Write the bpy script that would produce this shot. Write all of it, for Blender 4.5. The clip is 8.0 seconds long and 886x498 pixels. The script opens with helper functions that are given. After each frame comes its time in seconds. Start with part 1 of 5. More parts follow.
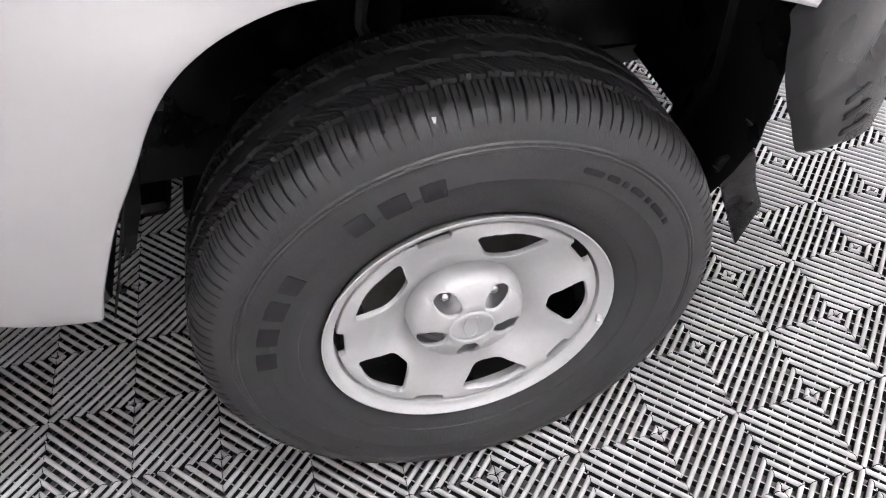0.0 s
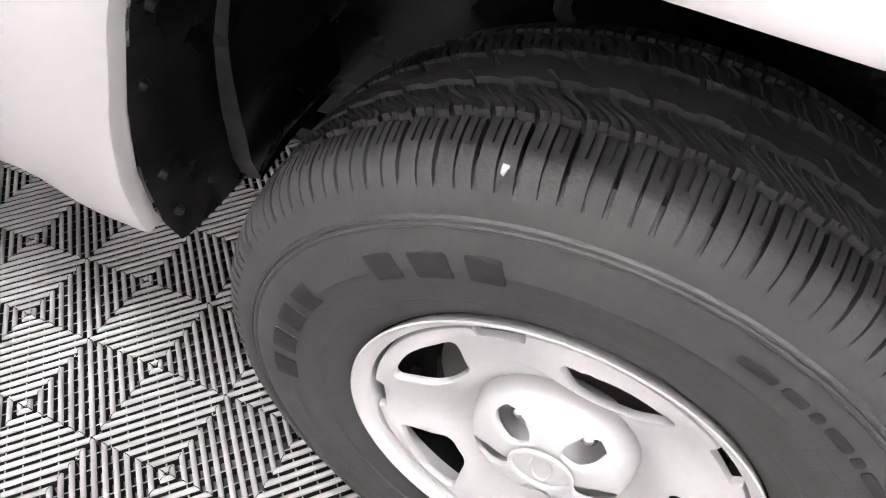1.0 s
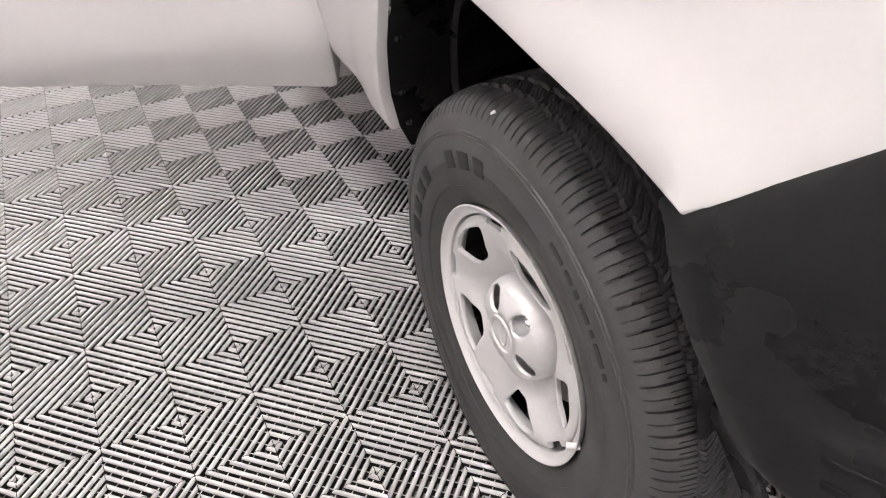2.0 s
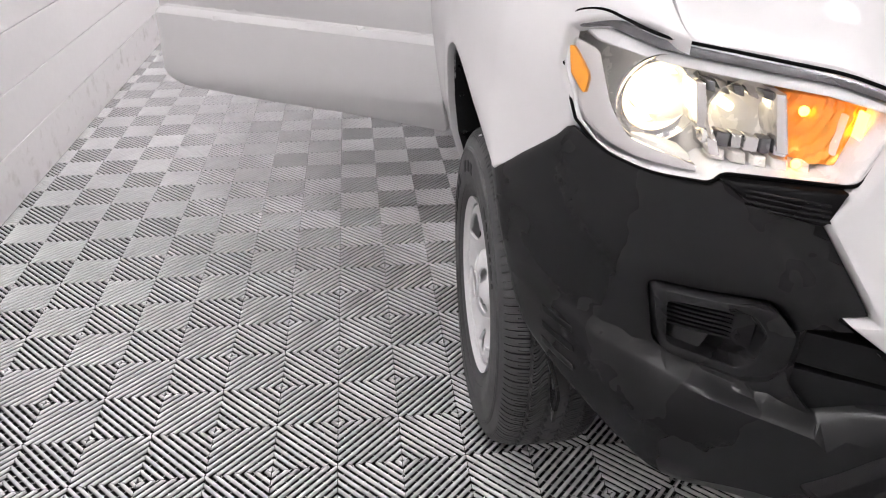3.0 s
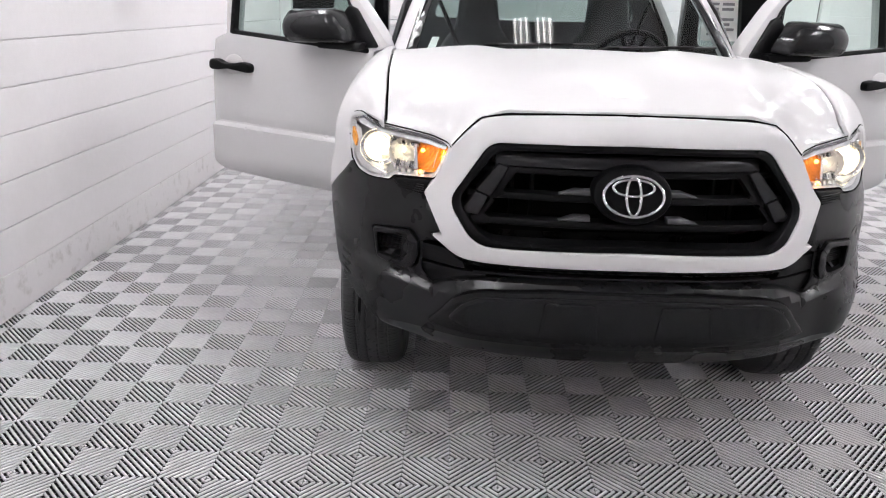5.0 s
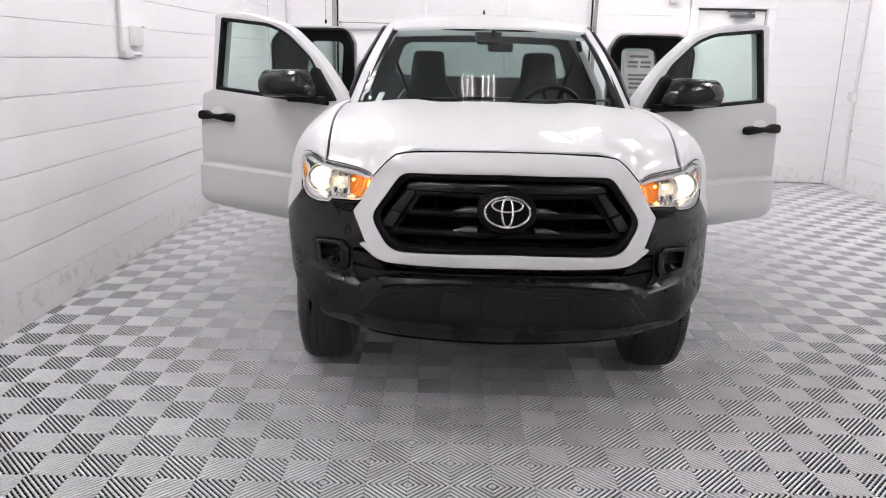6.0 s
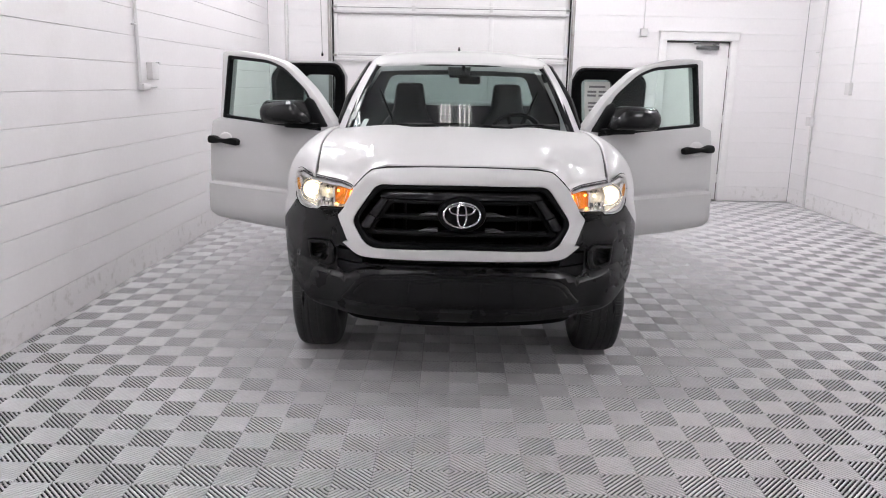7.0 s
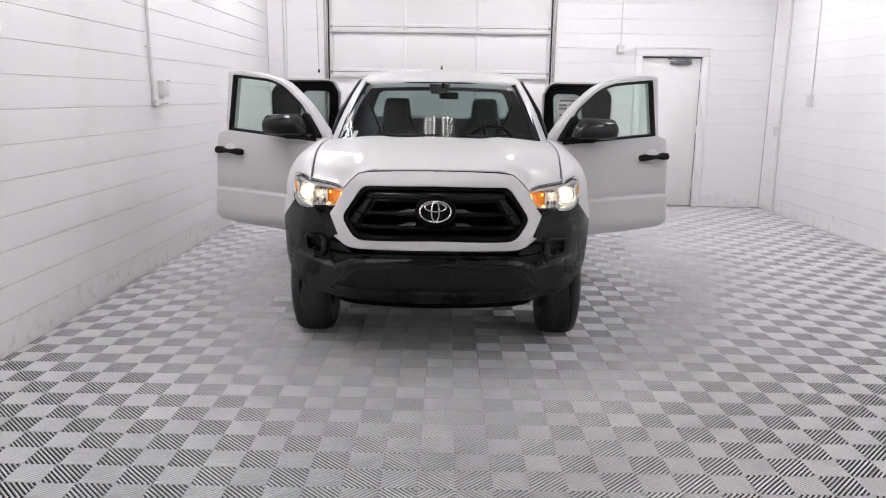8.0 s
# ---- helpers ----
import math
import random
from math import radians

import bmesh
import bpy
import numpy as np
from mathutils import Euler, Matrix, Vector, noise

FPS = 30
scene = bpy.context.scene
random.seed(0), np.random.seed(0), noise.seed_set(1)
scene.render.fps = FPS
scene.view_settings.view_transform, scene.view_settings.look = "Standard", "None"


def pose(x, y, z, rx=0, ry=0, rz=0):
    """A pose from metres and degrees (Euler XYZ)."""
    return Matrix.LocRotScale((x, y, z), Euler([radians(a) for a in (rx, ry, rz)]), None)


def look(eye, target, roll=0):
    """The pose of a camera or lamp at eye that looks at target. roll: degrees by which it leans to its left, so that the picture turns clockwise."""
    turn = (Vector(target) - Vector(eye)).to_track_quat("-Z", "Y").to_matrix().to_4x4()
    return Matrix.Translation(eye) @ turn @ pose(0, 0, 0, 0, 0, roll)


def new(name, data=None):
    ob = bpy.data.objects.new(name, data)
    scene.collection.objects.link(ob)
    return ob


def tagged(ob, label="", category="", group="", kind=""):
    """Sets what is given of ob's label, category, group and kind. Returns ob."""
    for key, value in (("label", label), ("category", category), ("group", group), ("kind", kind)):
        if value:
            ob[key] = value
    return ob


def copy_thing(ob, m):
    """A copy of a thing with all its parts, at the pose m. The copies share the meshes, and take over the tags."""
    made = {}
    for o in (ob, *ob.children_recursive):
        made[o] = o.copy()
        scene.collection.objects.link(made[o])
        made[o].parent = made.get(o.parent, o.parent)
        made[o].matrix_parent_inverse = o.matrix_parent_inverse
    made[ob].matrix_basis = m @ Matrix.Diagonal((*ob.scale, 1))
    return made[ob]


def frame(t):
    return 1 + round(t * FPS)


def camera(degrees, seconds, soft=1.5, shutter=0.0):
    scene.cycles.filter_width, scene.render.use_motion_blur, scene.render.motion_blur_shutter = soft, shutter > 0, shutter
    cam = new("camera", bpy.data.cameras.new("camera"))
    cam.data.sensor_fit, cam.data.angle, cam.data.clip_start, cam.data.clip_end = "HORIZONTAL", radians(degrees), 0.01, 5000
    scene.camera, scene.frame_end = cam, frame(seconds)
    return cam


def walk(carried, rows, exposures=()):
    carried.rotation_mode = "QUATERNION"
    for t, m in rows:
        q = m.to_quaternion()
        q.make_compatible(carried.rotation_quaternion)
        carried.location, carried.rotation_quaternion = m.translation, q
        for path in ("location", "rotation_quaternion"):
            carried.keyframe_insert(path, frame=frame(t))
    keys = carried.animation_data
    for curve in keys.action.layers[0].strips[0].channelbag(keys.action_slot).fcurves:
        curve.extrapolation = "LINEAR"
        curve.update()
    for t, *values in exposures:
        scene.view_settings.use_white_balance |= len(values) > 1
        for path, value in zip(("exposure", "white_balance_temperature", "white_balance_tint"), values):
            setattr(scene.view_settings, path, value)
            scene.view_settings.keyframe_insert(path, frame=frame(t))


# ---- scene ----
cam = camera(61.5, 8.0, soft=1.1)
PATH = [
    (0, (-1.51, 0.178, 1.174), (-0.169, -0.135, -0.275), -1.6),
    (0.5, (-1.333, 0.025, 1.069), (0.023, 0.187, -0.392), -3.3),
    (1, (-1.248, -0.095, 1.018), (-0.012, 0.567, -0.409), -4.4),
    (1.5, (-1.28, -0.327, 1.057), (-0.281, 0.769, -0.285), -4.0),
    (2, (-1.324, -0.703, 1.152), (-0.66, 0.736, -0.068), -2.8),
    (2.2, (-1.303, -0.855, 1.176), (-0.76, 0.678, 0.012), -2.0),
    (3.3, (-1.06, -1.683, 1.318), (-0.943, 0.089, 0.399), 0.2),
    (3.5, (-0.978, -1.826, 1.334), (-0.907, -0.03, 0.458), 0.1),
    (4, (-0.805, -2.179, 1.368), (-0.796, -0.334, 0.595), 0.8),
    (4.5, (-0.709, -2.549, 1.39), (-0.719, -0.673, 0.696), 1.3),
    (5, (-0.534, -2.888, 1.403), (-0.541, -0.987, 0.783), 1.6),
    (6.5, (-0.142, -3.912, 1.487), (-0.151, -1.965, 1.029), 1.2),
    (7, (-0.079, -4.231, 1.497), (-0.089, -2.278, 1.065), 1.1),
    (7.5, (-0.039, -4.541, 1.517), (-0.047, -2.584, 1.102), 0.9),
    (8, (0.048, -4.83, 1.517), (0.04, -2.87, 1.117), 0.8),
]
EXPOSURES = [(0, 0.52, 6500, 10), (0.5, 1.04, 6500, 10), (1, 1.18, 6700, 10), (1.5, 1.02, 6850, 11), (2, 0.58, 6950, 12), (2.7, 0.27, 6750, 11), (3.5, 0.07, 6400, 10), (5, 0.04, 6400, 10), (6.5, -0.24, 6400, 10), (8, -0.38, 6400, 10)]
walk(cam, [(t, look(eye, target, roll)) for t, eye, target, roll in PATH], EXPOSURES)

# ---------------------------------------------------------------- light
from mathutils import geometry
world = bpy.data.worlds.new("world")
scene.world = world
world.use_nodes = True
world.node_tree.nodes["Background"].inputs["Color"].default_value = (0.8, 0.85, 0.9, 1)
world.node_tree.nodes["Background"].inputs["Strength"].default_value = 0.05
TUBE_POWER = 64.0

# ---------------------------------------------------------------- materials


def node(nt, kind, **values):
    n = nt.nodes.new(kind)
    for key, value in values.items():
        n.inputs[key.replace("_", " ")].default_value = value
    return n


def material(name, colour, rough=0.5,  metal=0.0, coat=0.0, vary=0.06, scale=6.0, bump=0.0, bump_scale=80.0, rough_vary=0.08, island=0.0, tint=None, tint_amount=0.0, tint_scale=1.3, tint_edge=(0.52, 0.7), spec=0.5):
    """A painted, plastic, rubber or metal surface with two scales of variation, optional stains of another tint and fine relief."""
    m = bpy.data.materials.new(name)
    m.use_nodes = True
    nt = m.node_tree
    p = nt.nodes["Principled BSDF"]
    p.inputs["Metallic"].default_value = metal
    p.inputs["Specular IOR Level"].default_value = spec
    p.inputs["Coat Weight"].default_value = coat
    p.inputs["Coat Roughness"].default_value = 0.04
    co = nt.nodes.new("ShaderNodeTexCoord")
    big = node(nt, "ShaderNodeTexNoise", Scale=scale, Detail=4.0)
    fine = node(nt, "ShaderNodeTexNoise", Scale=scale * 14, Detail=3.0)
    for n in (big, fine):
        nt.links.new(co.outputs["Object"], n.inputs["Vector"])
    add = nt.nodes.new("ShaderNodeMath")
    add.operation = "ADD"
    nt.links.new(big.outputs["Fac"], add.inputs[0])
    nt.links.new(fine.outputs["Fac"], add.inputs[1])
    span = node(nt, "ShaderNodeMapRange")
    span.inputs["From Min"].default_value, span.inputs["From Max"].default_value = 0.6, 1.4
    span.inputs["To Min"].default_value, span.inputs["To Max"].default_value = 1 - vary, 1 + vary
    nt.links.new(add.outputs[0], span.inputs["Value"])
    value = span.outputs["Result"]
    if island:
        info = nt.nodes.new("ShaderNodeObjectInfo")
        geo = nt.nodes.new("ShaderNodeNewGeometry")
        both = nt.nodes.new("ShaderNodeMath")
        both.operation = "ADD"
        nt.links.new(info.outputs["Random"], both.inputs[0])
        nt.links.new(geo.outputs["Random Per Island"], both.inputs[1])
        wide = node(nt, "ShaderNodeMapRange")
        wide.inputs["From Min"].default_value, wide.inputs["From Max"].default_value = 0.0, 2.0
        wide.inputs["To Min"].default_value, wide.inputs["To Max"].default_value = 1 - island, 1 + island
        nt.links.new(both.outputs[0], wide.inputs["Value"])
        times = nt.nodes.new("ShaderNodeMath")
        times.operation = "MULTIPLY"
        nt.links.new(value, times.inputs[0])
        nt.links.new(wide.outputs["Result"], times.inputs[1])
        value = times.outputs[0]
    mul = nt.nodes.new("ShaderNodeVectorMath")
    mul.operation = "SCALE"
    mul.inputs[0].default_value = colour
    nt.links.new(value, mul.inputs["Scale"])
    out = mul.outputs["Vector"]
    if tint:
        stain = node(nt, "ShaderNodeTexNoise", Scale=tint_scale, Detail=7.0, Roughness=0.62)
        nt.links.new(co.outputs["Object"], stain.inputs["Vector"])
        edge = node(nt, "ShaderNodeMapRange")
        edge.inputs["From Min"].default_value, edge.inputs["From Max"].default_value = tint_edge
        edge.inputs["To Max"].default_value = tint_amount
        nt.links.new(stain.outputs["Fac"], edge.inputs["Value"])
        mix = nt.nodes.new("ShaderNodeMix")
        mix.data_type = "RGBA"
        nt.links.new(edge.outputs["Result"], mix.inputs["Factor"])
        nt.links.new(out, mix.inputs["A"])
        mix.inputs["B"].default_value = (*tint, 1)
        out = mix.outputs["Result"]
    nt.links.new(out, p.inputs["Base Color"])
    rr = node(nt, "ShaderNodeMapRange")
    rr.inputs["From Min"].default_value, rr.inputs["From Max"].default_value = 0.3, 0.7
    rr.inputs["To Min"].default_value, rr.inputs["To Max"].default_value = max(0.02, rough - rough_vary), min(1, rough + rough_vary)
    nt.links.new(big.outputs["Fac"], rr.inputs["Value"])
    nt.links.new(rr.outputs["Result"], p.inputs["Roughness"])
    if bump:
        b = node(nt, "ShaderNodeBump", Strength=bump, Distance=0.002)
        grain = node(nt, "ShaderNodeTexNoise", Scale=bump_scale, Detail=4.0)
        nt.links.new(co.outputs["Object"], grain.inputs["Vector"])
        nt.links.new(grain.outputs["Fac"], b.inputs["Height"])
        nt.links.new(b.outputs["Normal"], p.inputs["Normal"])
    return m


def glass(name, tint, gloss=0.035, rough=0.0):
    """A thin clear pane: it lets light straight through, tinted, and mirrors more at a flat angle."""
    m = bpy.data.materials.new(name)
    m.use_nodes = True
    nt = m.node_tree
    nt.nodes.remove(nt.nodes["Principled BSDF"])
    clear = node(nt, "ShaderNodeBsdfTransparent", Color=(*tint, 1))
    shine = node(nt, "ShaderNodeBsdfGlossy", Roughness=rough)
    edge = node(nt, "ShaderNodeLayerWeight", Blend=0.5)
    power = nt.nodes.new("ShaderNodeMath")
    power.operation = "POWER"
    power.inputs[1].default_value = 5.0
    nt.links.new(edge.outputs["Facing"], power.inputs[0])
    fres = node(nt, "ShaderNodeMapRange")
    fres.inputs["To Min"].default_value = gloss
    nt.links.new(power.outputs[0], fres.inputs["Value"])
    mix = nt.nodes.new("ShaderNodeMixShader")
    nt.links.new(fres.outputs["Result"], mix.inputs[0])
    nt.links.new(clear.outputs[0], mix.inputs[1])
    nt.links.new(shine.outputs[0], mix.inputs[2])
    nt.links.new(mix.outputs[0], nt.nodes["Material Output"].inputs["Surface"])
    return m


def glow(name, colour, strength):
    m = bpy.data.materials.new(name)
    m.use_nodes = True
    nt = m.node_tree
    p = nt.nodes["Principled BSDF"]
    p.inputs["Base Color"].default_value = (*colour, 1)
    p.inputs["Emission Color"].default_value = (*colour, 1)
    p.inputs["Emission Strength"].default_value = strength
    return m


WALL = material("white_block_paint", (0.81, 0.786, 0.796), 0.55, vary=0.025, scale=2.2, bump=0.35, bump_scale=120, tint=(0.70, 0.67, 0.67), tint_amount=0.35, tint_scale=0.7)
SCUFF = material("scuffed_wall_foot", (0.80, 0.775, 0.785), 0.6, vary=0.03, scale=3, bump=0.5, bump_scale=60, tint=(0.40, 0.37, 0.34), tint_amount=0.55, tint_scale=11, tint_edge=(0.54, 0.72))
CEIL = material("white_ceiling", (0.8, 0.79, 0.79), 0.8, vary=0.02, scale=1.0)
DOORWHITE = material("white_enamel", (0.80, 0.785, 0.785), 0.4, vary=0.03, scale=3, bump=0.1)
PLASTIC_TILE = material("grey_floor_plastic", (0.50, 0.494, 0.50), 0.25, vary=0.07, scale=3, island=0.06, bump=0.04, bump_scale=300, rough_vary=0.012, spec=1.0)
# Near-black that puts the shade deep between the tile ribs into the colour.
TILE_GAP_SHADE = material("dark_tile_underside", (0.022, 0.0217, 0.022), 0.85, vary=0.2, scale=8, spec=0.1)
SUBFLOOR = material("grey_slab_under_tiles", (0.20, 0.197, 0.20), 0.9, vary=0.2, scale=4, spec=0.1)
PAINT = material("white_car_paint", (0.565, 0.558, 0.562), 0.5, coat=0.38, vary=0.012, scale=3, rough_vary=0.03, spec=0.12)
GREY = material("dark_grey_plastic", (0.0068, 0.0068, 0.0073), 0.28, vary=0.08, scale=5, bump=0.04, bump_scale=420, spec=0.20)
SATIN = material("satin_bumper_plastic", (0.0042, 0.0042, 0.0046), 0.16, vary=0.06, scale=5, rough_vary=0.04, spec=0.2)
# Black plastic of the valance; elsewhere the shade of gaps and openings as colour.
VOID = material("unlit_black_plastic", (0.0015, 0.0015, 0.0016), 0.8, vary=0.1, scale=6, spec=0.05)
LAMPSTRIP = material("white_lamp_strip", (0.72, 0.72, 0.73), 0.25, vary=0.06, scale=25)
GRILLEBLACK = material("black_grille_plastic", (0.0025, 0.0025, 0.0028), 0.42, vary=0.1, scale=6, spec=0.06)
GRILLEGREY = material("charcoal_grille_plastic", (0.009, 0.009, 0.0098), 0.45, vary=0.1, scale=6, spec=0.12)
STEPGREY = material("grey_grille_plastic", (0.06, 0.06, 0.062), 0.4, vary=0.08, scale=6, spec=0.3)
DARKCHROME = material("smoked_chrome", (0.48, 0.48, 0.49), 0.16, metal=1.0, vary=0.06, scale=10)
LAMPGREY = material("grey_lamp_bezel", (0.16, 0.16, 0.168), 0.22, metal=0.7, vary=0.1, scale=25)
LAMPWHITE = material("bright_lamp_reflector", (0.80, 0.77, 0.72), 0.24, metal=0.2, vary=0.08, scale=40, bump=0.3, bump_scale=90)
BLACK = material("black_plastic", (0.006, 0.006, 0.0065), 0.38, vary=0.15, scale=6, bump=0.15, bump_scale=400, spec=0.12)
GLOSSBLACK = material("gloss_black_trim", (0.010, 0.010, 0.011), 0.18, vary=0.1, scale=6, rough_vary=0.05, spec=0.2)
LINER = material("black_wheel_liner", (0.007, 0.007, 0.0077), 0.30, vary=0.3, scale=9, bump=0.35, bump_scale=50, tint=(0.022, 0.020, 0.019), tint_amount=0.5, tint_scale=6, spec=0.25)
RUBBER = material("tyre_rubber", (0.040, 0.040, 0.0412), 0.50, vary=0.14, scale=9, bump=0.2, bump_scale=300, tint=(0.05, 0.048, 0.046), tint_amount=0.5, tint_scale=8, spec=0.26)
RUBBER_DARK = material("tyre_letter_rubber", (0.022, 0.022, 0.023), 0.6, vary=0.1, scale=9, spec=0.14)
STEEL = material("silver_wheel_paint", (0.56, 0.56, 0.565), 0.38, metal=0.15, coat=0.25, vary=0.05, scale=12, bump=0.06, bump_scale=300, tint=(0.45, 0.44, 0.43), tint_amount=0.25, tint_scale=10)
CHROME = material("chrome", (0.86, 0.86, 0.87), 0.08, metal=1.0, vary=0.03, scale=10, rough_vary=0.03)
LAMPSILVER = material("lamp_reflector", (0.74, 0.73, 0.72), 0.16, metal=1.0, vary=0.08, scale=30, rough_vary=0.06, bump=0.3, bump_scale=90)
IRON = material("bare_iron", (0.33, 0.32, 0.31), 0.5, metal=0.8, vary=0.2, scale=20, bump=0.2, tint=(0.16, 0.12, 0.10), tint_amount=0.5, tint_scale=14)
CLOTH = material("dark_grey_cloth", (0.032, 0.033, 0.036), 0.9, vary=0.15, scale=12, bump=0.4, bump_scale=500)
TRIM = material("grey_cabin_trim", (0.07, 0.07, 0.075), 0.6, vary=0.1, scale=8, bump=0.2, bump_scale=300)
HEADLINER = material("headliner_grey", (0.38, 0.38, 0.38), 0.9, vary=0.05, scale=10)
GALV = material("painted_conduit", (0.66, 0.645, 0.645), 0.45, vary=0.06, scale=14)
JOINT = material("dark_joint", (0.10, 0.095, 0.095), 0.9, vary=0.2, scale=20)
HOUSING = material("white_lamp_housing", (0.82, 0.82, 0.82), 0.45, vary=0.02)
PAPER = material("white_paper", (0.75, 0.75, 0.73), 0.8, vary=0.04, scale=30)
INK = material("grey_print", (0.22, 0.22, 0.23), 0.8)
AMBER = material("amber_reflector", (0.92, 0.36, 0.035), 0.16, metal=0.35, vary=0.3, scale=60, bump=0.5, bump_scale=60)
WINDSCREEN = glass("windscreen_glass", (0.70, 0.78, 0.76))
SIDEGLASS = glass("green_tinted_glass", (0.60, 0.72, 0.67))
PRIVACY = glass("privacy_glass", (0.34, 0.41, 0.39))
LENS = glass("clear_lens", (0.96, 0.96, 0.96))
TUBE = glow("lit_tube", (1.0, 0.985, 1.0), TUBE_POWER)
# Tubes set weaker than the rest to hold down the light on the hood.
DIMMED_TUBE = glow("faded_tube", (1.0, 0.97, 0.95), TUBE_POWER * 0.24)
BEAM = glow("lit_projector", (1.0, 0.88, 0.64), 2.8)
BULB = glow("lit_amber_bulb", (1.0, 0.42, 0.06), 9.0)

# ---------------------------------------------------------------- shape helpers


def link(name, mesh, parent=None, label=""):
    ob = new(name, mesh)
    if parent:
        ob.parent = parent
    if label:
        ob["label"] = label
    return ob


def smooth(mesh, angle=32):
    mesh.polygons.foreach_set("use_smooth", [True] * len(mesh.polygons))
    mesh.set_sharp_from_angle(angle=radians(angle))
    return mesh


def part(name, bm, mat, parent=None, label="", angle=32):
    """Links a bmesh (or a list of vertices and faces) as one mesh object under a thing or a part."""
    mesh = bpy.data.meshes.new(name)
    if isinstance(bm, tuple):
        mesh.from_pydata(bm[0], [], bm[1])
    else:
        bmesh.ops.recalc_face_normals(bm, faces=bm.faces[:])
        bm.to_mesh(mesh)
        bm.free()
    mesh.materials.append(mat)
    return link(name, smooth(mesh, angle), parent, label)


def thing(name, at, label, category, group="", kind=""):
    ob = new(name)
    ob.location = at
    ob.empty_display_size = 0.1
    return tagged(ob, label, category, group, kind)


def put_box(bm, lo, hi, bevel=0.0, turn=None, segments=2):
    """A box between two corners, with worn edges, added to a bmesh."""
    mid = [(a + b) / 2 for a, b in zip(lo, hi)]
    size = [abs(b - a) for a, b in zip(lo, hi)]
    m = Matrix.Translation(mid) @ Matrix.Diagonal((*size, 1))
    if turn:
        m = turn @ m
    made = bmesh.ops.create_cube(bm, size=1, matrix=m)["verts"]
    if bevel:
        edges = list({e for v in made for e in v.link_edges})
        bmesh.ops.bevel(bm, geom=edges, offset=bevel, segments=segments, profile=0.5, affect="EDGES")
    return bm


def box(lo, hi, bevel=0.004, turn=None):
    return put_box(bmesh.new(), lo, hi, bevel, turn)


def rod(bm, a, b, r, n=12, r2=None):
    a, b = Vector(a), Vector(b)
    d = b - a
    m = Matrix.Translation((a + b) / 2) @ d.to_track_quat("Z", "Y").to_matrix().to_4x4()
    bmesh.ops.create_cone(bm, cap_ends=True, segments=n, radius1=r, radius2=r if r2 is None else r2, depth=d.length, matrix=m)
    return bm


def lathe(profile, axis, centre, n=64, close=False):
    """Turns a profile of (along, radius) pairs round the axis x or y. Returns vertices and faces."""
    verts, faces = [], []
    k = len(profile)
    for i in range(n):
        a = 2 * math.pi * i / n
        for along, r in profile:
            c, s = r * math.cos(a), r * math.sin(a)
            p = (along, c, s) if axis == "x" else (c, along, s)
            verts.append(tuple(q + w for q, w in zip(centre, p)))
    for i in range(n):
        for j in range(k if close else k - 1):
            a, b = i * k, ((i + 1) % n) * k
            faces.append((a + j, a + (j + 1) % k, b + (j + 1) % k, b + j))
    return verts, faces


def fillet(points, n=5):
    """Rounds the corners of an outline whose points may carry a radius as a third number."""
    out = []
    count = len(points)
    for i, p in enumerate(points):
        if len(p) < 3 or p[2] <= 0:
            out.append((p[0], p[1]))
            continue
        q = Vector(p[:2])
        a = Vector(points[i - 1][:2]) - q
        b = Vector(points[(i + 1) % count][:2]) - q
        r = min(p[2], a.length * 0.49, b.length * 0.49)
        s, e = q + a.normalized() * r, q + b.normalized() * r
        for k in range(n + 1):
            t = k / n
            out.append(tuple(s * (1 - t) ** 2 + q * 2 * t * (1 - t) + e * t * t))
    return out


def mirrored(half):
    """A closed outline from its half with x >= 0, which runs from the middle line to the middle line."""
    other = [(-p[0], *p[1:]) for p in reversed(half) if abs(p[0]) > 1e-6]
    return list(half) + other


def dense(loop, step):
    out = []
    for i, p in enumerate(loop):
        q = loop[(i + 1) % len(loop)]
        d = math.hypot(q[0] - p[0], q[1] - p[1])
        n = max(1, math.ceil(d / step))
        out += [(p[0] + (q[0] - p[0]) * k / n, p[1] + (q[1] - p[1]) * k / n) for k in range(n)]
    return out


def inside(pts, loop):
    x, y = pts[:, 0], pts[:, 1]
    hit = np.zeros(len(pts), bool)
    for (x0, y0), (x1, y1) in zip(loop, loop[1:] + loop[:1]):
        if y0 == y1:
            continue
        cross = ((y0 > y) != (y1 > y)) & (x < (x1 - x0) * (y - y0) / (y1 - y0) + x0)
        hit ^= cross
    return hit


def edge_distance(pts, loops):
    best = np.full(len(pts), 1e9)
    for loop in loops:
        a = np.array(loop)
        b = np.roll(a, -1, 0)
        for p, q in zip(a, b):
            d = q - p
            t = np.clip(((pts - p) @ d) / max(d @ d, 1e-12), 0, 1)
            best = np.minimum(best, np.linalg.norm(pts - p - t[:, None] * d, axis=1))
    return best


